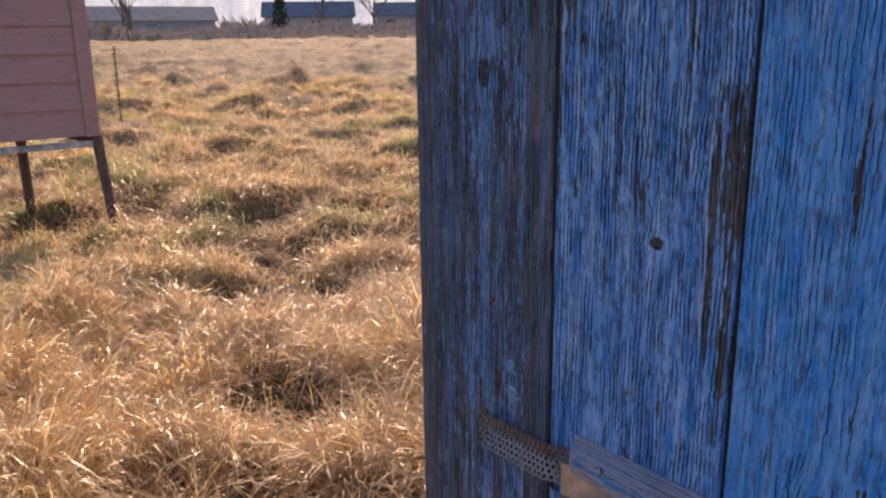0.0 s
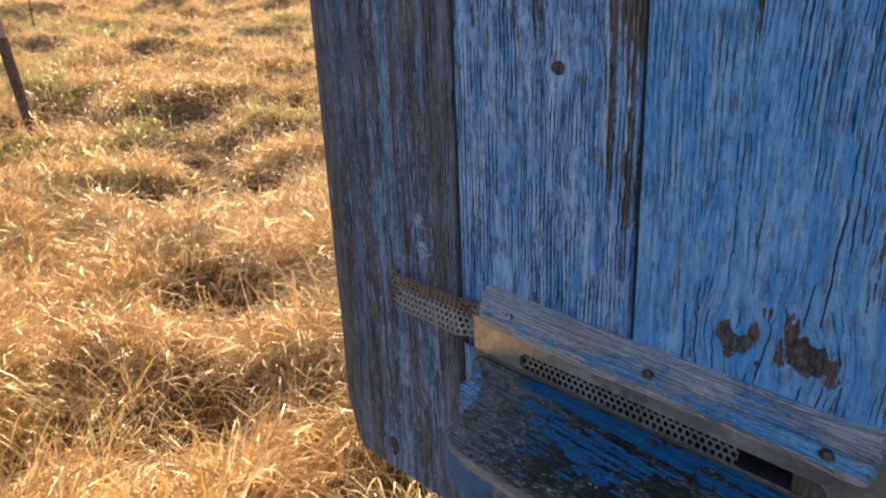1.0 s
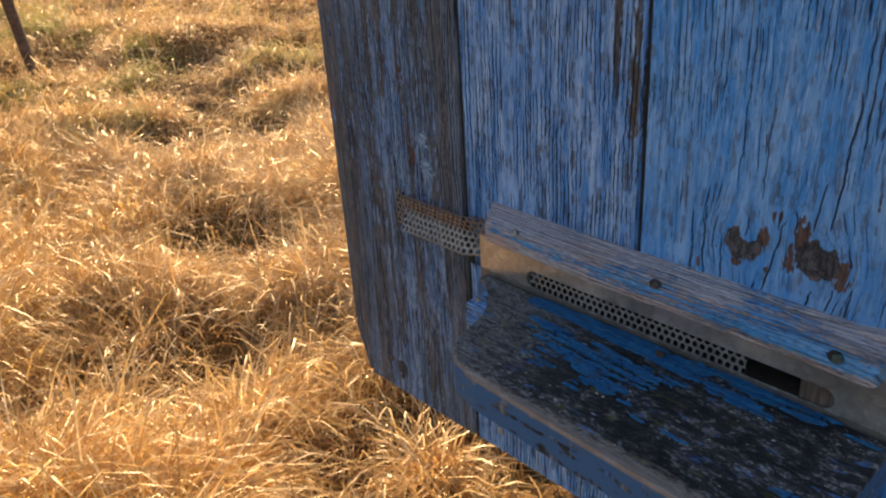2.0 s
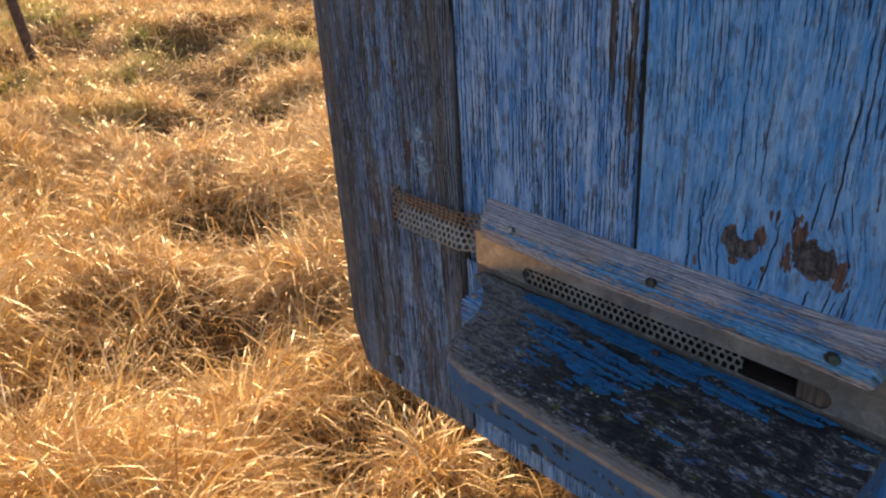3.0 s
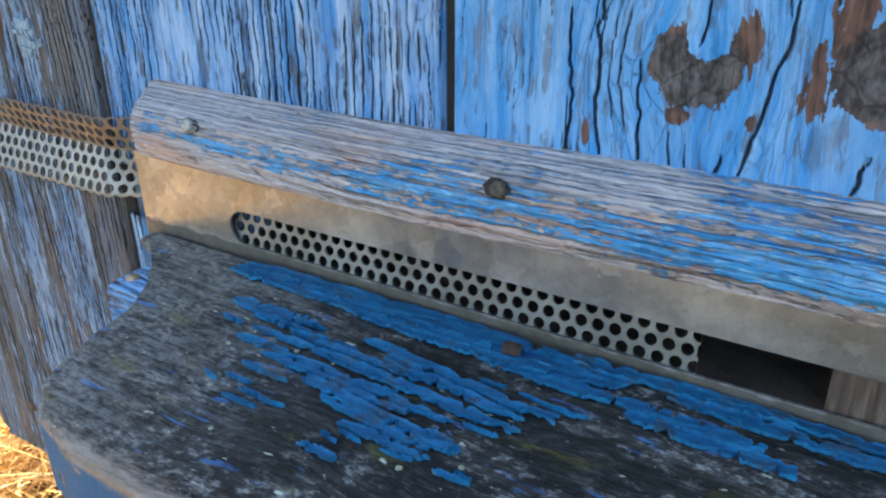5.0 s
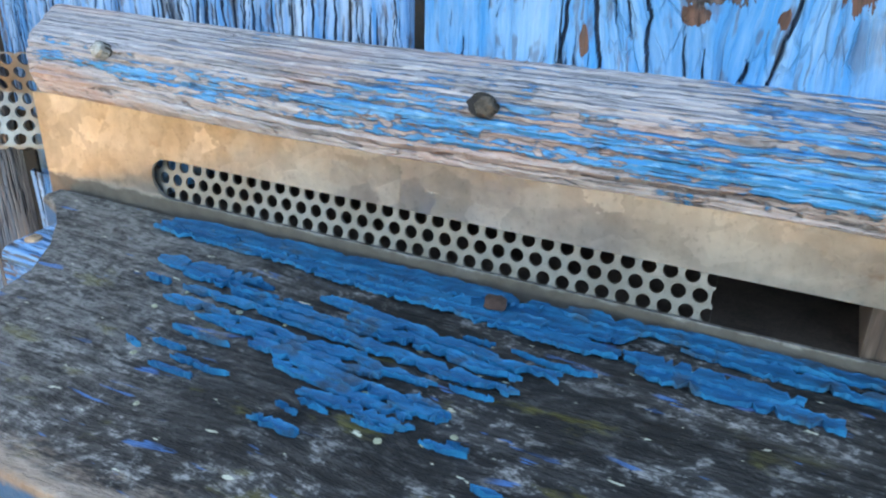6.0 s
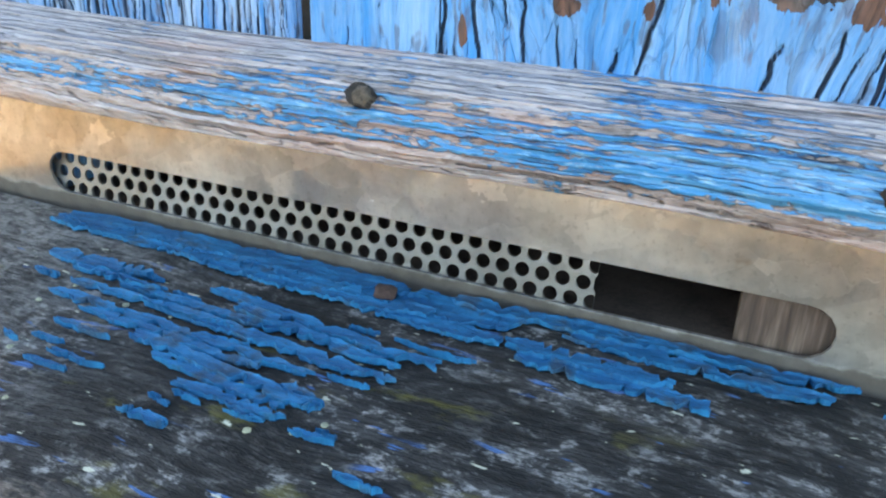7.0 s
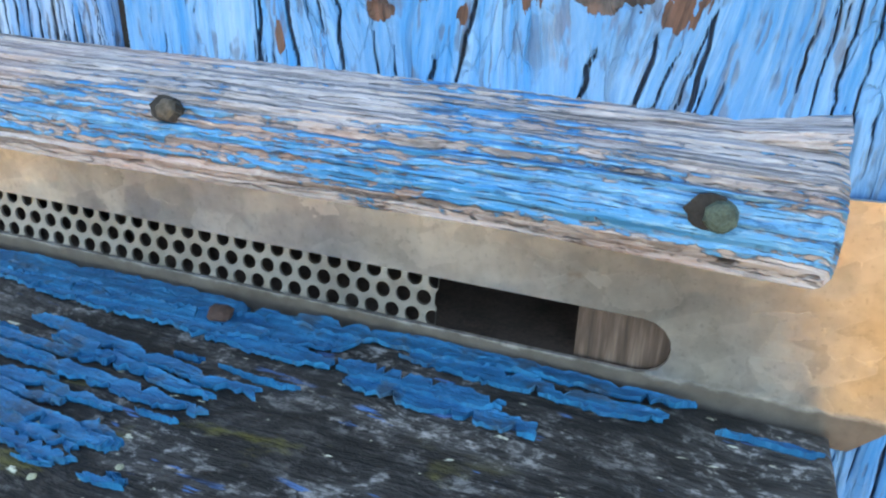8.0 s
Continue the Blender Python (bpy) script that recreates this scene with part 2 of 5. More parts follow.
    height = n.add(n.mul(mask, 0.26), n.add(n.add(n.mul(ridge, 0.55), n.mul(fibre, 0.30)), n.add(n.mul(grit, 0.16), n.add(n.add(n.mul(crack, -0.9), n.mul(craze, -0.22)), n.add(n.mul(bulge, 1.6 * grooves), n.mul(furrow, -0.2))))))
    n.bump(height, relief)
    rough = n.step(mask, 0.0, 1.0, 0.85, 0.60)
    return n.set(Base_Color=col, Roughness=rough, Specular_IOR_Level=0.3)


WALL_KNOTS = ((0.0335, 0.4555, 0.0094, 0.0086), (0.0665, 0.4575, 0.0100, 0.0105), (-0.072, 0.568, 0.0042, 0.0038))
WALL_PATCHES = ((0.0350, 0.4620, 0.0042, 0.0055), (0.0700, 0.4690, 0.0040, 0.0060))
WALL_SCARS = ((0.0590, 0.4665, 0.0034, 0.0070), (0.0550, 0.4545, 0.0020, 0.0075), (0.0775, 0.4550, 0.0030, 0.0075), (0.0425, 0.4600, 0.0020, 0.0060), (0.0460, 0.4720, 0.0010, 0.0030), (0.0490, 0.4730, 0.0010, 0.0032),
              (0.0310, 0.4455, 0.0022, 0.0014), (0.0450, 0.4460, 0.0010, 0.0018), (0.0120, 0.4400, 0.0008, 0.0028))
GREY = ((0.0, (0.017, 0.017, 0.020)), (0.42, (0.063, 0.065, 0.072)), (0.72, (0.132, 0.136, 0.148)), (1.0, (0.28, 0.285, 0.30)))
corner_wood = painted_wood("worn_corner_wood", "z", 0.43, paint=(0.075, 0.180, 0.37), chalk=(0.27, 0.385, 0.53), carved=True, patchy=0.55, gape=0.80, often=0.36, pitch=0.0027, stain=0.85, chalky=0.85, bare=GREY, knots=((-0.212, 0.655, 0.006, 0.009), (-0.229, 0.268, 0.006, 0.006)),
                           patches=((-0.1835, 0.4410, 0.0055, 0.0075), (-0.1855, 0.4610, 0.0045, 0.0075)), bands=((-0.170, -0.140, -0.16), (-0.218, -0.206, 0.10), (-0.290, -0.245, -0.05)), warmth=0.14, scars=((-0.1960, 0.4480, 0.0030, 0.0070), (-0.205, 0.505, 0.0018, 0.010)))
SHADED = ((0.0, (0.016, 0.015, 0.016)), (0.42, (0.060, 0.054, 0.054)), (0.72, (0.125, 0.116, 0.114)), (1.0, (0.26, 0.25, 0.245)))
plank_wood = painted_wood("worn_blue_plank", "z", 0.82, carved=True, sound=True, patchy=0.75, gape=0.78, often=0.36, fray=0.6, pitch=0.0029, paint=(0.030, 0.205, 0.520), chalk=(0.345, 0.500, 0.710), bare=SHADED, knots=WALL_KNOTS[2:], bands=((-0.150, -0.143, -0.1),),
                          ribs=((-0.0430, -0.0215, 0.500, 0.640, -0.11), (-0.0330, -0.0230, 0.410, 0.520, -0.14), (-0.085, -0.076, 0.500, 0.585, -0.13), (-0.150, -0.020, 0.580, 0.820, -0.14), (-0.112, -0.104, 0.470, 0.560, -0.12)), chalky=0.95, warmth=0.2, rust=(0.14, 0.085, 0.065))
blue_wood = painted_wood("blue_plank", "z", 1.02, carved=True, sound=True, patchy=0.75, gape=0.87, often=0.42, fray=0.42, warmth=0.6, paint=(0.020, 0.235, 0.590), chalk=(0.290, 0.490, 0.720), bare=SHADED, knots=WALL_KNOTS[:2], patches=WALL_PATCHES, scars=WALL_SCARS, bands=((-0.024, -0.014, -0.08),), rust=(0.25, 0.150, 0.115),
                         ribs=((0.0840, 0.130, 0.400, 0.460, -0.14), (0.0780, 0.130, 0.455, 0.820, -0.22), (0.0450, 0.0515, 0.500, 0.700, -0.26), (0.0570, 0.0630, 0.490, 0.720, -0.24), (0.0265, 0.0335, 0.530, 0.640, -0.24), (0.0680, 0.0745, 0.480, 0.760, -0.24), (0.0110, 0.0155, 0.500, 0.760, -0.20), (-0.021, 0.130, 0.600, 0.820, -0.10)), chalky=0.6)
grey_wood = painted_wood("grey_wood", "z", 0.10, stain=0.3, bare=GREY)
lath_wood = painted_wood("worn_lath", "x", 0.44, fade=(-0.10, 0.01, -0.13), bands=((0.3990, 0.4045, -0.20), (0.4050, 0.4105, 0.14), (0.4120, 0.4180, 0.02), (0.4190, 0.4400, -0.08)), chalky=0.45,
                         bare=((0.0, (0.07, 0.06, 0.057)), (0.40, (0.26, 0.238, 0.248)), (0.66, (0.52, 0.485, 0.505)), (1.0, (0.80, 0.77, 0.79))), relief=0.0018, fine=2.0, stretch=3.4, warmth=0.62, silver=(0.74, 0.70, 0.71), rust=(0.42, 0.275, 0.235), paint=(0.014, 0.245, 0.575), chalk=(0.22, 0.475, 0.68), grooves=0.62, patchy=0.72, pitch=0.0023, gape=0.88, often=0.42, fray=0.4)
cleat_wood = painted_wood("cleat_paint", "x", 0.70, chalky=1.0, patchy=0.7)
pink_wood = painted_wood("pink_paint", "y", 1.35, fine=0.5, paint=(0.37, 0.20, 0.16), chalk=(0.45, 0.29, 0.24), chalky=0.8, grooves=0.0)


def slot_wood():
    n = Nodes("brown_slot_wood")
    x, y, z = n.split(n.pos)
    f = n.noise(n.join(n.mul(x, 420.0), y, n.mul(z, 30.0)), 1.0, 4.0, 0.65)
    n.bump(f, 0.0006)
    return n.set(Base_Color=n.ramp(f, ((0.3, (0.022, 0.015, 0.012)), (0.50, (0.075, 0.050, 0.040)), (0.66, (0.17, 0.125, 0.100)), (0.80, (0.46, 0.39, 0.34)))), Roughness=0.7)


def board_wood():
    """The landing board: black-grey weathered wood with lichen."""
    n = Nodes("weathered_board")
    x, y, z = n.split(n.pos)
    w = n.add(y, n.mul(n.sub(n.noise(n.join(n.mul(x, 14.0), n.mul(y, 16.0), 0.0), 1.0, 2.0), 0.5), 0.012))
    fibre = n.noise(n.join(n.mul(x, 70.0), n.mul(w, 520.0), n.mul(z, 200.0)), 1.0, 4.0, 0.65)
    fleck = n.noise(n.join(n.mul(x, 230.0), n.mul(w, 560.0), n.mul(z, 200.0)), 1.0, 3.0, 0.6)
    cloud = n.noise(n.join(n.mul(x, 26.0), n.mul(y, 44.0), 0.0), 1.0, 4.0, 0.6)
    speck = n.noise(n.join(n.mul(x, 420.0), n.mul(w, 700.0), 3.0), 1.0, 4.0, 0.7)
    mottle = n.noise(n.join(n.mul(x, 130.0), n.mul(w, 200.0), 12.0), 1.0, 7.0, 0.74, 0.5)
    col = n.ramp(n.add(n.mul(fibre, 0.30), n.add(n.mul(cloud, 0.40), n.mul(mottle, 0.32))), ((0.36, (0.007, 0.007, 0.008)), (0.49, (0.022, 0.021, 0.021)), (0.60, (0.070, 0.067, 0.066)), (0.76, (0.20, 0.195, 0.19))))
    # silvered scuffs where the blackened skin has worn through
    scuff = n.mul(n.step(n.add(n.mul(mottle, 0.65), n.mul(speck, 0.35)), 0.50, 0.60), n.step(cloud, 0.42, 0.58, 0.08, 0.78))
    col = n.mix(scuff, col, n.mix(n.step(speck, 0.35, 0.65), (0.12, 0.118, 0.116), (0.40, 0.39, 0.385)))
    col = n.mix(n.mul(n.step(n.add(x, n.mul(cloud, 0.06)), 0.012, -0.050), n.step(n.add(n.mul(fibre, 0.3), n.add(n.mul(mottle, 0.4), n.mul(speck, 0.3))), 0.40, 0.60, 0.10, 0.85)), col, n.mix(speck, (0.13, 0.128, 0.125), (0.33, 0.32, 0.31)))
    col = n.mix(n.step(n.noise(n.join(n.mul(x, 160.0), n.mul(w, 900.0), 9.0), 1.0, 3.0, 0.6), 0.60, 0.68, 0.0, 0.7), col, (0.008, 0.008, 0.009))
    moss = n.mul(n.step(n.noise(n.join(n.mul(x, 60.0), n.mul(y, 110.0), 4.0), 1.0, 4.0, 0.6), 0.58, 0.68), n.step(y, -0.028, -0.042))
    col = n.mix(n.mul(moss, 0.55), col, (0.135, 0.120, 0.03))
    crust = n.step(n.noise(n.join(n.mul(x, 200.0), n.mul(y, 520.0), 8.0), 1.0, 3.0), 0.67, 0.72)
    col = n.mix(crust, col, (0.55, 0.55, 0.44))
    stray = n.mul(n.step(n.noise(n.join(n.mul(x, 60.0), n.mul(w, 330.0), 2.0), 1.0, 3.0), 0.62, 0.65), n.step(cloud, 0.46, 0.56))
    col = n.mix(n.mul(stray, 0.7), col, (0.06, 0.20, 0.50))
    worn = n.mul(n.step(n.add(y, n.mul(n.sub(fleck, 0.5), 0.016)), -0.0815, -0.0885), n.step(z, 0.3800, 0.3850))
    col = n.mix(n.mul(worn, 0.75), col, n.mix(fibre, (0.16, 0.10, 0.07), (0.52, 0.44, 0.38)))
    side = n.step(z, 0.3835, 0.3850, 1.0, 0.0)
    col = n.mix(n.mul(side, n.step(n.noise(n.join(n.mul(x, 70.0), 1.0, n.mul(z, 200.0)), 1.0, 4.0), 0.38, 0.46)), col, (0.045, 0.12, 0.24))
    n.bump(n.add(n.mul(fibre, 0.6), n.add(n.mul(fleck, 0.5), n.mul(speck, 0.3))), 0.0016)
    col = n.mix(0.05, col, (0.012, 0.012, 0.013))
    return n.set(Base_Color=col, Roughness=0.82, Specular_IOR_Level=0.2)


def flake_paint():
    n = Nodes("flaking_blue_paint")
    x, y, z = n.split(n.pos)
    f = n.noise(n.join(n.mul(x, 60.0), n.mul(y, 420.0), 0.0), 1.0, 4.0, 0.6)
    g = n.noise(n.pos, 120.0, 4.0, 0.6)
    col = n.mix(n.step(n.add(n.mul(f, 0.5), n.mul(g, 0.5)), 0.40, 0.62), (0.002, 0.090, 0.225), (0.004, 0.182, 0.390))
    fine = n.noise(n.join(n.mul(x, 420.0), n.mul(y, 900.0), 5.0), 1.0, 4.0, 0.7)
    col = n.mix(n.mul(n.step(g, 0.52, 0.66), 0.75), col, (0.040, 0.055, 0.075))
    col = n.mix(n.step(fine, 0.54, 0.68, 0.0, 0.55), col, (0.030, 0.045, 0.070))
    col = n.mix(n.step(fine, 0.44, 0.30, 0.0, 0.35), col, (0.09, 0.28, 0.52))
    n.bump(n.add(n.mul(f, 0.8), n.add(g, n.mul(fine, 0.5))), 0.0012)
    return n.set(Base_Color=col, Roughness=0.58, Specular_IOR_Level=0.3)


def zinc(name="galvanised_steel", scale=210.0, rough=(0.30, 0.44), base=((0.36, 0.36, 0.345), (0.72, 0.715, 0.69)), metal=0.85, grime=0.0):
    n = Nodes(name)
    warp = n.noise(n.pos, 60.0, 2.0)
    x, y, z = n.split(n.pos)
    wob = n.noise(n.pos, 260.0, 3.0, 0.6)
    v = n.join(n.add(n.mul(x, 0.75), n.add(n.mul(warp, 0.010), n.mul(wob, 0.006))), y, n.add(z, n.add(n.mul(warp, 0.006), n.mul(wob, 0.005))))
    cell = n.voronoi(v, scale, "Color")
    cr, cg, cb = n.split(cell)
    smear = n.noise(n.pos, 30.0, 5.0, 0.65)
    dots = n.noise(n.pos, 420.0, 2.0)
    flower = n.add(n.mul(n.step(cr, 0.55, 0.80), 0.22), n.mul(n.step(cg, 0.84, 0.90), 0.20))
    col = n.mix(n.add(flower, n.add(n.mul(n.step(smear, 0.3, 0.7), 0.40), n.mul(n.step(wob, 0.3, 0.7), 0.26))), base[0], base[1])
    col = n.mix(n.step(n.noise(n.pos, 900.0, 3.0, 0.7), 0.55, 0.72, 0.0, 0.30), col, (base[0][0] * 0.5, base[0][1] * 0.5, base[0][2] * 0.5))
    rust = n.step(n.noise(n.pos, 75.0, 4.0, 0.6), 0.66, 0.74)
    col = n.mix(n.mul(rust, 0.5), col, (0.30, 0.17, 0.08))
    if grime:
        low = n.add(z, n.mul(n.sub(n.noise(n.join(n.mul(x, 160.0), 2.0, n.mul(z, 300.0)), 1.0, 4.0, 0.65), 0.5), 0.0040))
        foul = n.step(low, grime, grime + 0.0016, 0.9, 0.0)
        col = n.mix(foul, col, n.mix(wob, (0.030, 0.022, 0.018), (0.13, 0.105, 0.085)))
        metal = n.sub(metal, n.mul(foul, 0.8))
    n.bump(n.add(n.mul(cg, 0.15), n.add(n.mul(smear, 0.5), n.mul(dots, 0.10))), 0.0006)
    return n.set(Base_Color=col, Metallic=metal, Roughness=n.step(n.add(n.mul(cb, 0.2), n.mul(smear, 0.8)), 0.3, 0.7, *rough))


def plain(name, colour, rough=0.6, metal=0.0, scale=60.0, vary=0.35, relief=0.0005):
    n = Nodes(name)
    f = n.add(n.mul(n.noise(n.pos, scale, 4.0, 0.6), 0.6), n.mul(n.noise(n.pos, scale * 7, 3.0, 0.6), 0.4))
    dark = tuple(c * (1 - vary) for c in colour)
    light = tuple(min(1, c * (1 + vary)) for c in colour)
    n.bump(f, relief)
    return n.set(Base_Color=n.mix(n.step(f, 0.35, 0.65), dark, light), Roughness=rough, Metallic=metal)


def straw():
    n = Nodes("dry_grass")
    geo = n.tree.nodes.new("ShaderNodeNewGeometry").outputs["Random Per Island"]
    col = n.ramp(geo, ((0.0, (0.36, 0.18, 0.05)), (0.3, (0.60, 0.355, 0.11)), (0.6, (0.73, 0.49, 0.18)), (0.85, (0.82, 0.61, 0.29)), (1.0, (0.92, 0.80, 0.53))))
    pale = n.step(n.noise(n.pos, 0.55, 4.0, 0.6), 0.46, 0.62)
    col = n.mix(n.mul(pale, 0.45), col, n.mix(geo, (0.40, 0.25, 0.13), (0.78, 0.62, 0.42)))
    green = n.mul(n.step(n.noise(n.pos, 1.7, 4.0, 0.6), 0.51, 0.59), n.step(n.math("FRACT", n.mul(geo, 17.0)), 0.28, 0.34))
    plainer = col
    away = n.step(n.split(n.pos)[0], -1.5, -2.8)
    col = n.mix(n.mul(green, away), plainer, n.mix(geo, (0.20, 0.23, 0.04), (0.54, 0.52, 0.15)))
    # withered patches; farther out also the tussocks' shaded sides, put into the colour
    withered_and_shade = n.mul(n.step(n.noise(n.pos, 1.9, 5.0, 0.7), 0.52, 0.60), away)
    distant = n.step(n.split(n.pos)[0], -4.5, -8.0, 0.18, 0.80)
    col = n.mix(n.mul(withered_and_shade, distant), col, n.mix(geo, (0.13, 0.085, 0.05), (0.36, 0.24, 0.15)))
    tree, out = n.tree, n.tree.nodes["Material Output"]
    diff = tree.nodes.new("ShaderNodeBsdfDiffuse")
    trans = tree.nodes.new("ShaderNodeBsdfTranslucent")
    gloss = tree.nodes.new("ShaderNodeBsdfGlossy")
    gloss.inputs["Roughness"].default_value = 0.38
    gloss.inputs["Color"].default_value = (0.9, 0.85, 0.75, 1)
    n.put(diff.inputs["Color"], col)
    n.put(trans.inputs["Color"], col)
    m1, m2 = tree.nodes.new("ShaderNodeMixShader"), tree.nodes.new("ShaderNodeMixShader")
    m1.inputs[0].default_value = 0.48
    m2.inputs[0].default_value = 0.06
    for i, o in ((1, diff), (2, trans)):
        tree.links.new(o.outputs[0], m1.inputs[i])
    tree.links.new(m1.outputs[0], m2.inputs[1])
    tree.links.new(gloss.outputs[0], m2.inputs[2])
    tree.links.new(m2.outputs[0], out.inputs["Surface"])
    return n.mat


def soil():
    n = Nodes("straw_litter")
    f = n.noise(n.pos, 45.0, 5.0, 0.7)
    g = n.noise(n.pos, 1.1, 5.0, 0.6)
    col = n.ramp(n.add(n.mul(f, 0.6), n.mul(g, 0.4)), ((0.35, (0.045, 0.026, 0.012)), (0.5, (0.17, 0.10, 0.04)), (0.65, (0.38, 0.24, 0.105))))
    col = n.mix(n.mul(n.step(n.noise(n.pos, 0.9, 3.0, 0.6), 0.55, 0.68), 0.5), col, (0.17, 0.19, 0.05))
    dark = n.step(n.noise(n.pos, 1.7, 4.0, 0.65), 0.52, 0.66)
    col = n.mix(n.mul(dark, 0.55), col, (0.085, 0.055, 0.03))
    away = n.step(n.split(n.pos)[0], -2.5, -6.0)
    col = n.mix(n.mul(away, 0.75), col, n.mix(n.step(n.add(n.mul(f, 0.5), n.mul(n.noise(n.pos, 1.6, 5.0, 0.7), 0.5)), 0.42, 0.56), (0.10, 0.070, 0.040), (0.44, 0.30, 0.17)))
    n.bump(f, 0.02)
    return n.set(Base_Color=col, Roughness=0.95, Specular_IOR_Level=0.1)


board_mat, flake_mat, zinc_mat = board_wood(), flake_paint(), zinc()
plate_mat = zinc("galvanised_plate", base=((0.40, 0.40, 0.39), (0.82, 0.81, 0.785)), metal=0.92, grime=0.3893)
mesh_mat = zinc("perforated_tin", 60.0, (0.42, 0.54), ((0.17, 0.175, 0.18), (0.34, 0.345, 0.355)), 0.9)
brown_mat, straw_mat, soil_mat = slot_wood(), straw(), soil()
pale_nail_mat = plain("pale_nail", (0.34, 0.34, 0.32), 0.6, 0.4, 500.0, 0.4, 0.0004)
nail_mat = plain("old_nail", (0.085, 0.070, 0.055), 0.6, 0.5, 500.0, 0.6, 0.0006)
green_nail_mat = plain("verdigris_nail", (0.050, 0.075, 0.060), 0.6, 0.3, 500.0, 0.5, 0.0004)
# near-black colour that stands in for shade round nails and in joints
dark_mat = plain("hollow_shade", (0.02, 0.018, 0.017), 0.9, 0.0, 300.0)
slot_dark_mat = plain("dark_entrance_wood", (0.045, 0.035, 0.03), 0.7, 0.0, 200.0, 0.4)
slot_floor_mat = plain("dark_brown_floor_wood", (0.050, 0.036, 0.030), 0.55, 0.0, 160.0, 0.6)
chip_screw_mat = plain("worn_screw", (0.42, 0.30, 0.20), 0.5, 0.6, 600.0, 0.5)
chip_mat = plain("bark_chip", (0.055, 0.03, 0.025), 0.8, 0.0, 700.0, 0.4)
lichen_mat = plain("lichen_crust", (0.30, 0.31, 0.22), 0.9, 0.0, 900.0, 0.35)
scab_mat = plain("pale_blue_scab", (0.20, 0.30, 0.40), 0.8, 0.0, 420.0, 0.5, 0.0008)
iron_mat = plain("rusty_iron", (0.13, 0.075, 0.05), 0.75, 0.3, 60.0, 0.5)
galv_bar_mat = plain("pale_iron", (0.40, 0.37, 0.34), 0.6, 0.4, 20.0, 0.5)
bark_mat = plain("bark", (0.13, 0.095, 0.07), 0.9, 0.0, 12.0, 0.4, 0.01)
leaf_mat = plain("evergreen", (0.05, 0.06, 0.04), 0.8, 0.0, 3.0, 0.4)
scrub_mat = plain("dry_scrub", (0.38, 0.30, 0.235), 0.9, 0.0, 2.0, 0.4)
roof_mat = plain("slate_roof", (0.12, 0.12, 0.135), 0.95, 0.0, 1.5, 0.3)
blue_roof_mat = plain("blue_roof", (0.14, 0.145, 0.155), 0.95, 0.0, 1.5, 0.25)
house_mat = plain("pale_render", (0.34, 0.30, 0.27), 0.9, 0.0, 1.0, 0.15)
pane_mat = plain("dark_pane", (0.04, 0.045, 0.055), 0.2, 0.0, 2.0, 0.2)


# ---- builders ----
def mesh_of(bm, name, material, smooth=False):
    me = bpy.data.meshes.new(name)
    bmesh.ops.recalc_face_normals(bm, faces=bm.faces[:])
    bm.to_mesh(me)
    bm.free()
    me.materials.append(material)
    if smooth:
        me.shade_smooth()
    return me


def part(name, bm, material, parent, label="", smooth=False):
    ob = new(name, mesh_of(bm, name, material, smooth))
    ob.parent = parent
    if label:
        ob["label"] = label
    return ob


def thing(name, label, category, group="", kind="", at=(0, 0, 0)):
    ob = new(name)
    ob.empty_display_size = 0.05
    ob.location = at
    return tagged(ob, label, category, group, kind)


def add_box(bm, x0, x1, y0, y1, z0, z1):
    v = [bm.verts.new((x, y, z)) for x in (x0, x1) for y in (y0, y1) for z in (z0, z1)]
    for f in ((0, 1, 3, 2), (4, 6, 7, 5), (0, 4, 5, 1), (2, 3, 7, 6), (0, 2, 6, 4), (1, 5, 7, 3)):
        bm.faces.new([v[i] for i in f])
    return v


def box(x0, x1, y0, y1, z0, z1, bevel=0.0, segments=2):
    bm = bmesh.new()
    add_box(bm, x0, x1, y0, y1, z0, z1)
    if bevel:
        bmesh.ops.bevel(bm, geom=bm.edges[:], offset=bevel, segments=segments, affect="EDGES", profile=0.6)
    return bm


def prism(points, z0, z1, bevel=0.0, segments=2):
    """An outline in x, y raised from z0 to z1."""
    bm = bmesh.new()
    low = [bm.verts.new((x, y, z0)) for x, y in points]
    high = [bm.verts.new((x, y, z1)) for x, y in points]
    bm.faces.new(low)
    top = bm.faces.new(high)
    for i in range(len(points)):
        j = (i + 1) % len(points)
        bm.faces.new((low[i], low[j], high[j], high[i]))
    if bevel:
        bmesh.ops.bevel(bm, geom=top.edges[:], offset=bevel, segments=segments, affect="EDGES", profile=0.5)
    return bm


def rod(a, b, r0, r1, sides=8):
    bm = bmesh.new()
    add_rod(bm, a, b, r0, r1, sides)
    return bm


def add_rod(bm, a, b, r0, r1, sides=6):
    a, b = Vector(a), Vector(b)
    q = (b - a).to_track_quat("Z", "Y")
    rings = []
    for p, r in ((a, r0), (b, r1)):
        rings.append([bm.verts.new(p + q @ Vector((r * math.cos(2 * math.pi * i / sides), r * math.sin(2 * math.pi * i / sides), 0))) for i in range(sides)])
    for i in range(sides):
        j = (i + 1) % sides
        bm.faces.new((rings[0][i], rings[0][j], rings[1][j], rings[1][i]))
    bm.faces.new(rings[0][::-1])
    bm.faces.new(rings[1])


def lattice(seed, size=256):
    return np.random.RandomState(seed).rand(size, size)


LAT = [lattice(k) for k in range(6)]


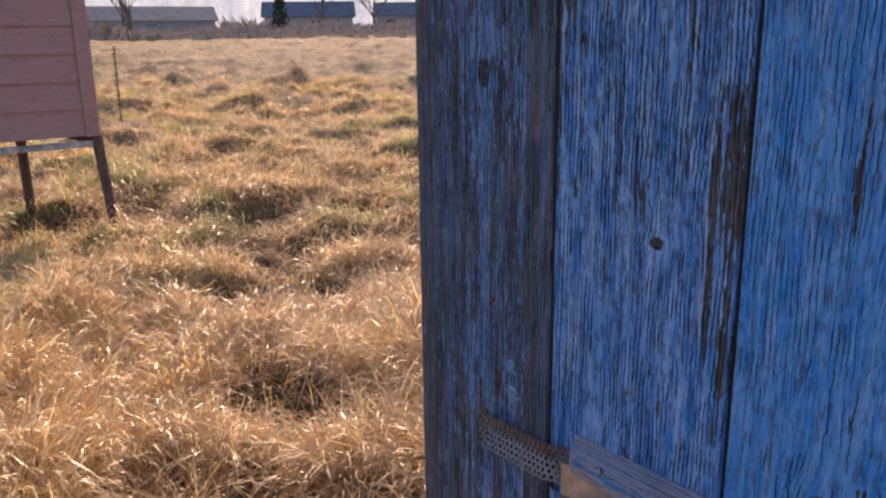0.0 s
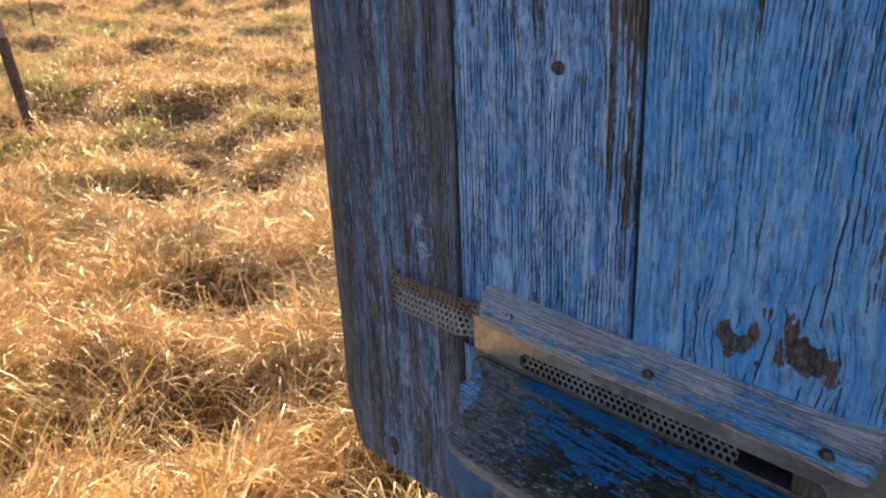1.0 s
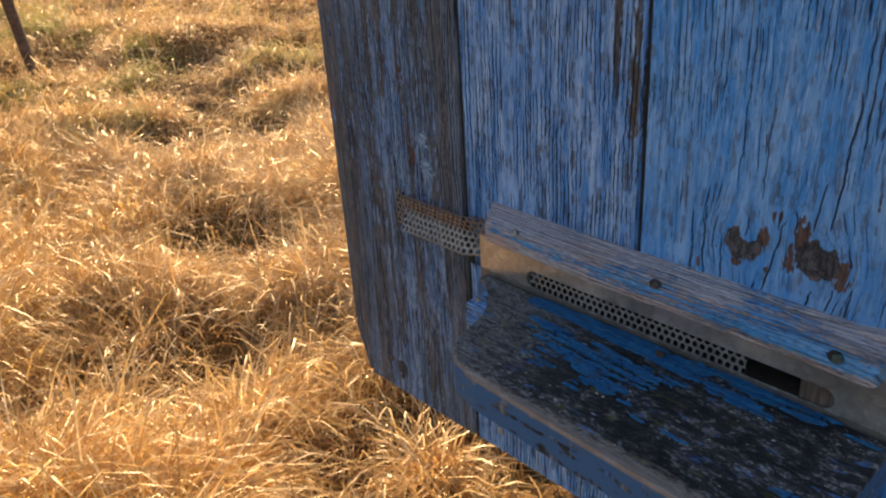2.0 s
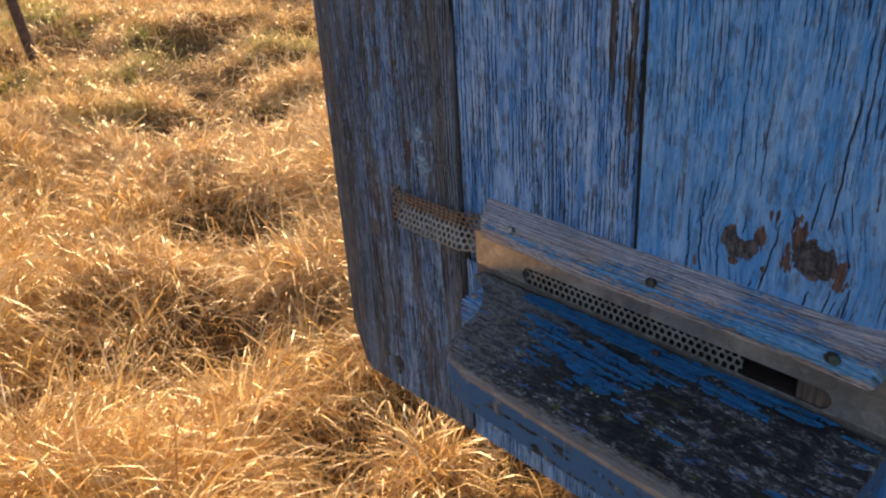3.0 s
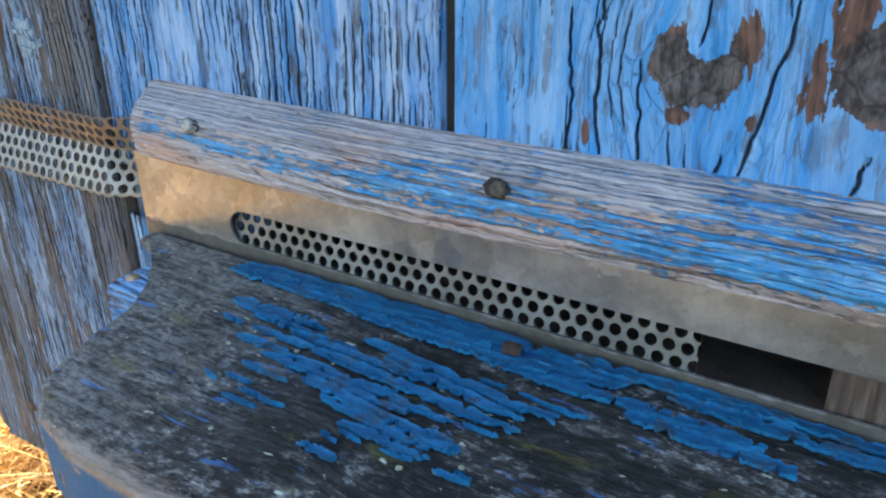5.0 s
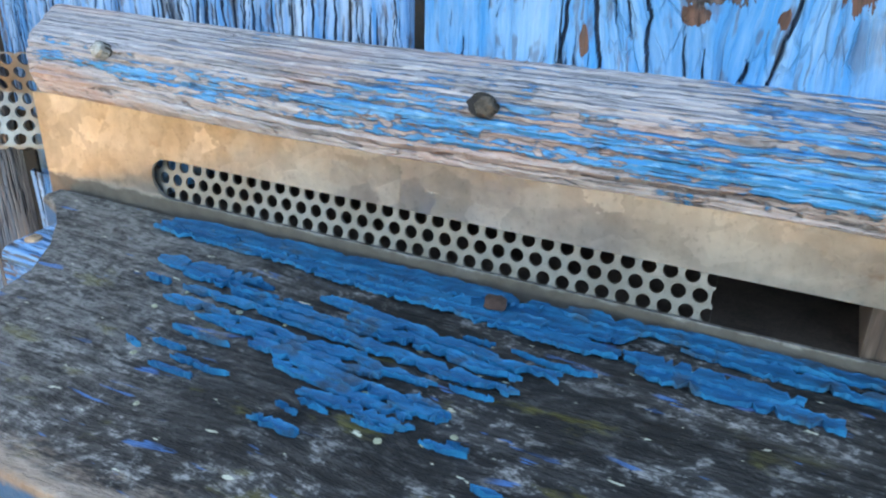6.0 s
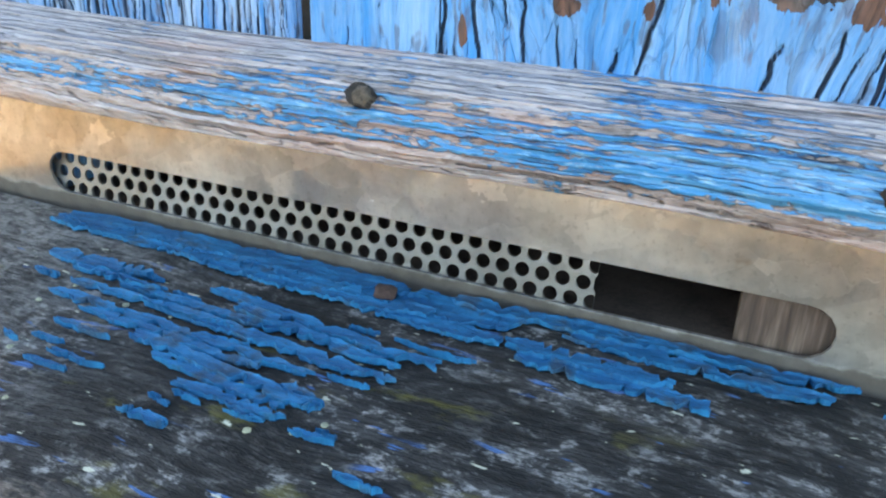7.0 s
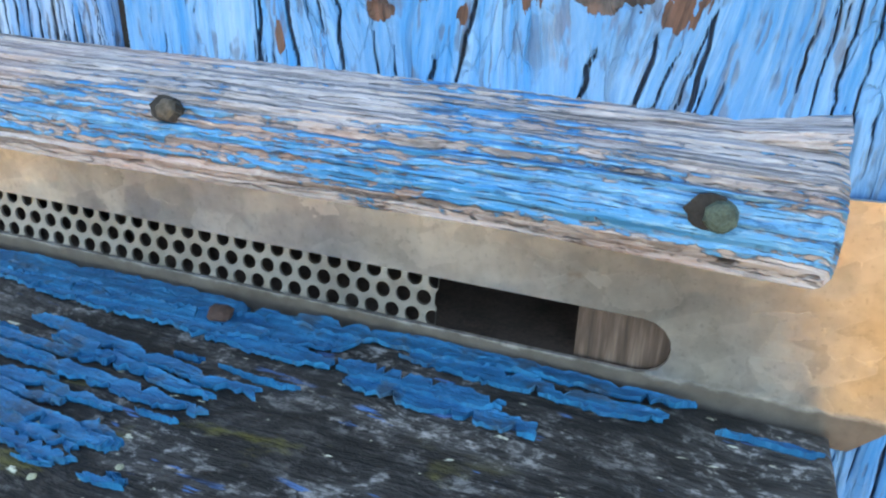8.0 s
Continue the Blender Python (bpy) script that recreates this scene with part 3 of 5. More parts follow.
def field(x, y, scale, k=0):
    """Smooth value noise, 0 to 1, on arrays."""
    u, v = np.asarray(x) / scale + 511.3, np.asarray(y) / scale + 517.7
    i, j = np.floor(u).astype(int), np.floor(v).astype(int)
    a, b = u - i, v - j
    a, b = a * a * (3 - 2 * a), b * b * (3 - 2 * b)
    g = LAT[k]
    w = lambda p, q: g[p % 256, q % 256]
    return (w(i, j) * (1 - a) + w(i + 1, j) * a) * (1 - b) + (w(i, j + 1) * (1 - a) + w(i + 1, j + 1) * a) * b


def clump(x, y):
    return 0.52 * field(x, y, 0.24, 0) + 0.33 * field(x, y, 0.11, 1) + 0.15 * field(x, y, 0.9, 2)


def far_rise(r):
    """The meadow climbs gently away from the hives."""
    return 0.018 * np.clip(r - 4.0, 0, 90) + 0.011 * np.clip(r - 10.0, 0, 60)


def ground_z(x, y):
    r = np.hypot(x, y)
    calm = np.clip(1 - (r - 25) / 40, 0, 1)
    far = np.clip((np.hypot(x + 0.3, y) - 2.5) / 6, 0, 1)
    tufts = np.clip(field(x, y, 0.42, 4) - 0.50, 0, 1) * 0.22 + np.clip(field(x, y, 1.05, 1) - 0.50, 0, 1) * 0.10
    return ((clump(x, y) - 0.5) * 0.21 + (tufts - 0.03) * far + (field(x, y, 2.2, 3) - 0.5) * 0.07 + (field(x, y, 0.75, 5) ** 2 - 0.3) * 0.13 * far) * calm - 0.02 - 0.03 * far + far_rise(r)


# ---- ground ----
def build_ground():
    rings = np.concatenate(([0.0], np.geomspace(0.12, 60, 300), np.geomspace(64, 900, 24)))
    turns = np.radians(np.concatenate((np.linspace(122, 195, 260), np.linspace(197.5, 480, 130))))
    xs = (-0.9 + np.outer(rings, np.cos(turns))).ravel()
    ys = (0.15 + np.outer(rings, np.sin(turns))).ravel()
    zs = ground_z(xs, ys)
    n = len(turns)
    faces = [(a * n + b, a * n + (b + 1) % n, (a + 1) * n + (b + 1) % n, (a + 1) * n + b) for a in range(len(rings) - 1) for b in range(n)]
    me = bpy.data.meshes.new("ground")
    me.from_pydata(np.stack((xs, ys, zs), 1).tolist(), [], faces)
    me.materials.append(soil_mat)
    me.shade_smooth()
    return tagged(new("ground", me), "uneven meadow ground covered in straw litter", "ground", kind="structure")


build_ground()


def build_grass(name, count, near, far, turn0, turn1, power, size, label, seed):
    """Bent dry blades, thicker set and longer on the tussocks."""
    rng = np.random.RandomState(seed)
    u = rng.rand(count * 2)
    r = (near ** power + u * (far ** power - near ** power)) ** (1 / power)
    a = np.radians(turn0 + (turn1 - turn0) * rng.rand(count * 2))
    x, y = 0.1 + r * np.cos(a), -0.3 + r * np.sin(a)
    c = clump(x, y)
    keep = rng.rand(count * 2) < np.clip((c - 0.34) * 3.2, 0.05, 1)
    keep &= ~((x > -0.30) & (x < 0.29) & (y > -0.02) & (y < 0.53))
    x, y, r, c = x[keep][:count], y[keep][:count], r[keep][:count], c[keep][:count]
    n = len(x)
    grow = size * np.maximum(1.0, (r / 2.2)) ** 0.30
    length = (0.045 + 0.125 * rng.rand(n) ** 2.0) * (0.40 + 1.2 * c) * grow
    width = (0.0011 + 0.0020 * rng.rand(n) ** 2) * size * np.maximum(1.0, r / 1.3) ** 0.50
    e = 0.02
    lean = np.arctan2(-(clump(x, y + e) - clump(x, y - e)), -(clump(x + e, y) - clump(x - e, y)))
    head = lean + rng.normal(0, 1.5, n) + (rng.rand(n) < 0.65) * rng.rand(n) * 6.28
    up0 = np.radians(76 - 58 * rng.rand(n) ** 0.8)
    droop = np.radians(25 + 145 * rng.rand(n) ** 1.2)
    face = head + np.pi / 2 + rng.normal(0, 0.5, n)
    sx, sy, sz = np.cos(face), np.sin(face), rng.normal(0, 0.35, n)
    px, py, pz = x.copy(), y.copy(), ground_z(x, y) - 0.006
    rows = []
    for k, w in enumerate((0.8, 1.0, 0.75, 0.0)):
        half = 0.5 * width * w
        if w:
            rows.append(np.stack((px - sx * half, py - sy * half, pz - sz * half), 1))
            rows.append(np.stack((px + sx * half, py + sy * half, pz + sz * half), 1))
        else:
            rows.append(np.stack((px, py, pz), 1))
        up = up0 - droop * (k / 2.0) ** 1.2
        step = length / 3
        px, py, pz = px + step * np.cos(up) * np.cos(head), py + step * np.cos(up) * np.sin(head), np.maximum(pz + step * np.sin(up), ground_z(px, py) + 0.004)
    verts = np.stack(rows, 1).reshape(-1, 3)
    base = (np.arange(n) * 7)[:, None]
    loops = np.concatenate([base + np.array(f) for f in ((0, 1, 3, 2), (2, 3, 5, 4), (4, 5, 6))], 1).ravel()
    sizes = np.tile((4, 4, 3), n)
    me = bpy.data.meshes.new(name)
    me.vertices.add(len(verts))
    me.vertices.foreach_set("co", verts.astype(np.float32).ravel())
    me.loops.add(len(loops))
    me.loops.foreach_set("vertex_index", loops.astype(np.int32))
    me.polygons.add(len(sizes))
    me.polygons.foreach_set("loop_start", np.concatenate(([0], np.cumsum(sizes)[:-1])).astype(np.int32))
    me.update(calc_edges=True)
    me.materials.append(straw_mat)
    return tagged(new(name, me), label, "grass", kind="stuff")


build_grass("dry_grass", 150000, 0.25, 2.6, 120, 190, 1.25, 1.0, "golden dry grass in matted tussocks", 11)
build_grass("dry_grass", 140000, 2.5, 12.0, 132, 182, 1.15, 0.72, "sunlit dry meadow grass with green tufts", 12)
build_grass("dry_grass", 60000, 11.0, 45.0, 134, 180, 0.9, 0.62, "far dry meadow grass", 13)
build_grass("dry_grass", 24000, 0.35, 6.0, -170, 120, 1.2, 1.1, "dry grass round the hive", 14)


def loose_straw(count, near, far, seed):
    """Long bleached stems that lie bent and crossed over the tussocks."""
    rng = np.random.RandomState(seed)
    r = near + (far - near) * rng.rand(count) ** 0.8
    a = np.radians(rng.uniform(118, 192, count))
    x, y = 0.1 + r * np.cos(a), -0.3 + r * np.sin(a)
    keep = ~((x > -0.34) & (x < 0.33) & (y > -0.06) & (y < 0.57)) & (rng.rand(count) < np.clip((clump(x, y) - 0.30) * 3.0, 0.1, 1))
    x, y, r = x[keep], y[keep], r[keep]
    n = len(x)
    length = rng.uniform(0.07, 0.24, n)
    width = rng.uniform(0.0010, 0.0023, n) * np.maximum(1.0, r / 1.6) ** 0.5
    head = rng.uniform(0, 6.283, n)
    up = np.radians(rng.uniform(5, 75, n) * rng.rand(n) ** 0.3)
    bend = np.radians(rng.uniform(10, 45, n))
    swing = rng.normal(0, 0.25, n)
    kink = rng.randint(1, 5, n)
    px, py, pz = x.copy(), y.copy(), ground_z(x, y) + rng.uniform(0.0, 0.035, n)
    rows = []
    for k in range(6):
        half = 0.5 * width * (1.0, 1.0, 0.95, 0.85, 0.7, 0.25)[k]
        sx, sy = -np.sin(head) * half, np.cos(head) * half
        rows.append(np.stack((px - sx, py - sy, pz + half * 0.3), 1))
        rows.append(np.stack((px + sx, py + sy, pz - half * 0.3), 1))
        step = length / 5
        px, py = px + step * np.cos(up) * np.cos(head), py + step * np.cos(up) * np.sin(head)
        pz = np.maximum(pz + step * np.sin(up), ground_z(px, py) + 0.010)
        up = up - bend - (kink == k) * 0.7
        head = head + swing + (kink == k) * rng.normal(0, 0.5, n)
    verts = np.stack(rows, 1).reshape(-1, 3)
    base = (np.arange(n) * 12)[:, None]
    loops = np.concatenate([base + np.array((2 * k, 2 * k + 1, 2 * k + 3, 2 * k + 2)) for k in range(5)], 1).ravel()
    me = bpy.data.meshes.new("loose_straw")
    me.vertices.add(len(verts))
    me.vertices.foreach_set("co", verts.astype(np.float32).ravel())
    me.loops.add(len(loops))
    me.loops.foreach_set("vertex_index", loops.astype(np.int32))
    me.polygons.add(n * 5)
    me.polygons.foreach_set("loop_start", (np.arange(n * 5) * 4).astype(np.int32))
    me.update(calc_edges=True)
    me.materials.append(straw_mat)
    tagged(new("loose_straw", me), "bent bleached stems lying across the tussocks", "straw", kind="stuff")


loose_straw(34000, 0.4, 4.5, 31)

# ---- the blue hive ----
hive = thing("beehive", "weathered beehive of blue-painted vertical planks with peeling paint", "beehive")
JOINTS = (-0.270, -0.1485, -0.0225, 0.1280, 0.2290)
GAP = 0.0016
Z0, Z1, SLOT0, SLOT1 = 0.247, 0.80, 0.3865, 0.4045


def soft(v, a, b):
    t = np.clip((v - a) / (b - a), 0, 1)
    return t * t * (3 - 2 * t)


def relief(x, z, knots, pitch, often, gape, calm=(), cracks=()):
    """Weathered wood face: height in metres, and how far each spot is split or a lip beside a split."""
    u = x + 0.006 * (field(x * 9, z * 5, 1.0, 0) - 0.5) + 0.0010 * (field(x * 50, z * 45, 1.0, 1) - 0.5) + 0.0007 * (field(x * 260, z * 190, 1.0, 2) - 0.5)
    heart = np.zeros_like(x)
    for kx, kz, rx, rz in knots:
        dx, dz = (x - kx) / rx, (z - kz) / rz
        d2 = dx * dx + dz * dz
        u = u - np.exp(-0.30 * d2) * dx * rx * 0.7
        heart = np.maximum(heart, 1 - soft(np.sqrt(d2), 0.7, 1.05))
    zone = field(x * 26, z * 13, 1.0, 3)
    still = np.zeros_like(x)
    for cx, cz, rx, rz in calm:
        d = np.hypot((x - cx) / rx, (z - cz) / rz) + 0.5 * (field(x * 90, z * 40, 1.0, 4) - 0.5)
        still = np.maximum(still, 1 - soft(d, 0.6, 1.1))
    u = u + 0.0007 * (field(x * 520, z * 420, 1.0, 3) - 0.5)
    split, lip, high = np.zeros_like(x), np.zeros_like(x), np.zeros_like(x)
    for k, (gap, deep, reach) in enumerate(((pitch, 0.8, 0.0), (pitch * 0.62, 0.5, 0.08), (pitch * 2.9, 1.0, 0.05))):
        phase = np.sin(u * 6.2832 / gap + 8.0 * field(x * 70, z * 11 + 40 * k, 1.0, 4) + 1.6 * field(x * 170, z * 30 + 9 * k, 1.0, 5))
        here = 0.65 * field(u * 150, z * 45 + 17 * k, 1.0, k) + 0.35 * field(u * 330, z * 120, 1.0, k + 2) - 0.26 * (zone - 0.5) - 0.17 * still
        level = 1.03 + (gape + (0.0, 0.02, (0.975 - gape))[k] - 1.03) * soft(here, often + reach, often + reach + 0.34)
        d = phase - level
        c = soft(d, -0.02, 0.11) * (1 - 0.6 * heart)
        split = np.maximum(split, c * (0.7 + 0.3 * deep))
        lip = np.maximum(lip, soft(d, -0.50, -0.03) * (1 - heart))
        high += -phase * (0.00012, 0.00005, 0.00016)[k] - 0.0009 * deep * c
    for xa, za, xb, zb, wide in cracks:
        f = np.clip((z - za) / (zb - za), 0, 1)
        path = xa + (xb - xa) * f + 0.0016 * (field(z * 160, z * 0 + xa * 900, 1.0, 2) - 0.5) + 0.0009 * (field(z * 420, z * 0 + xa * 700, 1.0, 5) - 0.5)
        near = np.abs(x - path) / (0.75 * wide * (0.35 + 1.3 * np.sqrt(f * (1 - f))))
        c = (1 - soft(near, 0.4, 1.0)) * soft(z, za - 0.001, za + 0.002) * (1 - soft(z, zb - 0.002, zb + 0.001))
        split = np.maximum(split, c)
        lip = np.maximum(lip, (1 - soft(near, 1.0, 2.6)) * (f > 0) * (f < 1))
        high -= 0.0009 * c
    lip = lip * (1 - split)
    high += 0.00022 * lip * field(x * 120, z * 60, 1.0, 1) + 0.0004 * (field(u * 420, z * 14, 1.0, 3) - 0.5) - 0.0006 * heart * field(x * 300, z * 300, 1.0, 2)
    return high, split, lip


def plank(x0, x1, material, label, slot=None, proud=0.0, tip=0.0, knots=(), pitch=0.0031, often=0.42, gape=0.85, fine=True, calm=(), cracks=()):
    """A board with its split, furrowed face as real relief, notched where the entrance slot runs."""
    bm = bmesh.new()
    y0, y1 = 0.0030 - proud, 0.022
    spans = [(Z0 + tip, Z1)] if slot is None else [(Z0 + tip, SLOT0), (SLOT1, Z1)]
    for za, zb in spans:
        add_box(bm, x0, x1, y0, y1, za, zb)
    if slot is not None:
        a, b = slot
        if a > x0:
            add_box(bm, x0, a, y0, y1, SLOT0, SLOT1)
        if b < x1:
            add_box(bm, b, x1, y0, y1, SLOT0, SLOT1)
    me = mesh_of(bm, "plank", material)
    co = [np.array([v.co[:] for v in me.vertices])]
    quads = [np.array([p.vertices[:] for p in me.polygons])]
    splits, lips = [np.zeros(len(co[0]))], [np.zeros(len(co[0]))]
    total = len(co[0])
    for za, zb in spans:
        cols = int((x1 - x0) / (0.00025 if fine else 0.0012)) + 1
        levels = [np.linspace(za, zb, int((zb - za) / (0.0040 if fine else 0.008)) + 1)]
        if fine and zb > 0.5:
            # closer rows over the entrance, where the face is seen from a hand's width
            levels = [np.arange(za, 0.41, 0.004), np.linspace(0.41, 0.51, 112), np.linspace(0.512, zb, 116)]
        levels = np.concatenate(levels)
        rows = len(levels)
        xs, zs = np.meshgrid(np.linspace(x0, x1, cols), levels)
        high, split, lip = relief(xs, zs, knots, pitch, often, gape, calm, cracks)
        rim = np.minimum(xs - x0, x1 - xs)
        ys = -proud - high + 0.0016 * (1 - soft(rim, 0.0, 0.0016)) ** 2
        ys[:, 0] = ys[:, -1] = y0
        co.append(np.stack((xs.ravel(), ys.ravel(), zs.ravel()), 1))
        i = (np.arange(rows - 1)[:, None] * cols + np.arange(cols - 1)[None, :]).ravel() + total
        quads.append(np.stack((i, i + 1, i + cols + 1, i + cols), 1))
        splits.append(split.ravel())
        lips.append(lip.ravel())
        total += xs.size
    co, quads = np.concatenate(co), np.concatenate(quads)
    me = bpy.data.meshes.new("plank")
    me.vertices.add(len(co))
    me.vertices.foreach_set("co", co.astype(np.float32).ravel())
    me.loops.add(quads.size)
    me.loops.foreach_set("vertex_index", quads.astype(np.int32).ravel())
    me.polygons.add(len(quads))
    me.polygons.foreach_set("loop_start", (np.arange(len(quads)) * 4).astype(np.int32))
    me.update(calc_edges=True)
    for key, values in (("split", splits), ("lip", lips)):
        me.attributes.new(key, "FLOAT", "POINT").data.foreach_set("value", np.concatenate(values).astype(np.float32))
    me.materials.append(material)
    ob = new("plank", me)
    ob.parent = hive
    ob["label"] = label
    return ob


plank(JOINTS[0] + GAP / 2, JOINTS[1] - 0.0022, corner_wood, "grey corner plank with little paint left", tip=-0.001, knots=((-0.212, 0.655, 0.006, 0.009),), pitch=0.0023, often=0.29, gape=0.82)
plank(JOINTS[1] + 0.0012, JOINTS[2] - 0.0014, plank_wood, "half-bare blue plank", (-0.095, 1.0), knots=WALL_KNOTS[2:], pitch=0.0027, often=0.29, gape=0.82, calm=((-0.105, 0.440, 0.022, 0.016), (-0.055, 0.470, 0.016, 0.020)))
plank(JOINTS[2] + 0.0014, JOINTS[3] - GAP, blue_wood, "bright blue plank with two bare knots", (-1.0, 0.069), proud=0.0008, knots=WALL_KNOTS[:2], pitch=0.0029, often=0.29, gape=0.90,
      calm=((0.035, 0.455, 0.036, 0.075), (0.055, 0.520, 0.020, 0.050)),
      cracks=((0.0440, 0.432, 0.0512, 0.472, 0.00055), (0.0375, 0.430, 0.0400, 0.4390, 0.0006), (0.0632, 0.430, 0.0655, 0.4430, 0.0006), (0.0560, 0.468, 0.0548, 0.4775, 0.0005), (0.0625, 0.470, 0.0660, 0.4920, 0.0006),
              (0.0235, 0.432, 0.0215, 0.4560, 0.0005), (0.0150, 0.430, 0.0135, 0.4700, 0.0006), (0.0085, 0.430, 0.0070, 0.4650, 0.0006), (0.0330, 0.4590, 0.0352, 0.4690, 0.0004), (0.0330, 0.4600, 0.0322, 0.4500, 0.0004),
              (0.0700, 0.4720, 0.0740, 0.5300, 0.0007), (0.0280, 0.480, 0.0290, 0.5300, 0.0004), (0.0390, 0.478, 0.0410, 0.5200, 0.0004), (0.0800, 0.430, 0.0830, 0.4500, 0.0006), (0.0720, 0.430, 0.0745, 0.4460, 0.0006)))
# near-black strips fill the joints and stand in for the shade there
for joint in JOINTS[1:]:
    part("joint", box(joint - 0.0030, joint + 0.0030, 0.0022, 0.0200, Z0 + 0.002, Z1 - 0.002 if joint > 0.1 or joint < -0.1 else SLOT0 - 0.001), dark_mat, hive, "dark strip standing in for shade between planks")
part("joint", box(JOINTS[2] - 0.0030, JOINTS[2] + 0.0030, 0.0022, 0.0200, SLOT1 + 0.001, Z1 - 0.002), dark_mat, hive, "dark strip standing in for shade between planks")
plank(JOINTS[3] + GAP, JOINTS[4] - GAP, plank_wood, "half-bare blue plank", fine=False)
plank(JOINTS[4] + GAP, 0.2590, corner_wood, "grey corner plank with little paint left", fine=False)


def corner_strip(x0, x1, flip):
    pts = [(x0, 0.285), (x0 + 0.012, Z0), (x1, Z0), (x1, Z1), (x0, Z1)]
    bm = bmesh.new()
    a = [bm.verts.new((x, 0.0012, z)) for x, z in pts]
    b = [bm.verts.new((x, 0.50, z)) for x, z in pts]
    bm.faces.new(a)
    bm.faces.new(b)
    for i in range(5):
        j = (i + 1) % 5
        bm.faces.new((a[i], a[j], b[j], b[i]))
    if flip:
        for v in bm.verts:
            v.co.x = x0 + x1 - v.co.x
    bmesh.ops.bevel(bm, geom=[e for e in bm.edges if abs(e.verts[0].co.y - e.verts[1].co.y) > 0.1], offset=0.0015, segments=2, affect="EDGES")
    return bm


part("side_wall", corner_strip(-0.2860, -0.2702, False), grey_wood, hive, "bare grey side boards")
part("side_wall", corner_strip(0.2598, 0.2755, True), grey_wood, hive, "bare grey side boards")
part("back_wall", box(-0.2700, 0.2595, 0.478, 0.500, Z0, Z1), grey_wood, hive)
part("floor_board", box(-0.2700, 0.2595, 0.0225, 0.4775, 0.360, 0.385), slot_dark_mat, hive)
part("lid", box(-0.300, 0.290, -0.020, 0.520, Z1 + 0.0005, Z1 + 0.030, 0.003), zinc_mat, hive, "galvanised lid")
for lx in (-0.17, 0.19):
    for ly in (0.16, 0.44):
        part("leg", rod((lx, ly, -0.10), (lx, ly, Z0 + 0.113), 0.016, 0.016, 10), iron_mat, hive)

# galvanised plate with its long slot
PX0, PX1, PZ0, PZ1 = -0.1330, 0.1190, 0.3835, 0.4270


def plate():
    bm = bmesh.new()
    r, zc, xa, xb = 0.0053, 0.3953, -0.0897, 0.0792
    hole, rim = [], []
    arc = 9
    for i in range(arc):
        a = math.pi / 2 + math.pi * i / (arc - 1)
        hole.append((xa + r * math.cos(a), zc + r * math.sin(a)))
        rim.append((PX0, 0.4120 + (PZ0 - 0.4120) * i / (arc - 1)))
    for i in range(arc):
        a = -math.pi / 2 + math.pi * i / (arc - 1)
        hole.append((xb + r * math.cos(a), zc + r * math.sin(a)))
        rim.append((PX1 - (0.005 if i == 0 else 0.0), PZ0 + (PZ1 - PZ0) * i / (arc - 1)))
    front = [[bm.verts.new((x, -0.0042, z)) for x, z in ring] for ring in (hole, rim)]
    rear = [[bm.verts.new((x, -0.0034, z)) for x, z in ring] for ring in (hole, rim)]
    n = len(hole)
    for i in range(n):
        j = (i + 1) % n
        bm.faces.new((front[0][i], front[0][j], front[1][j], front[1][i]))
        bm.faces.new((rear[0][j], rear[0][i], rear[1][i], rear[1][j]))
        bm.faces.new((front[0][j], front[0][i], rear[0][i], rear[0][j]))
        bm.faces.new((front[1][i], front[1][j], rear[1][j], rear[1][i]))
    return bm


part("entrance_plate", plate(), plate_mat, hive, "galvanised steel plate with a long rounded slot")


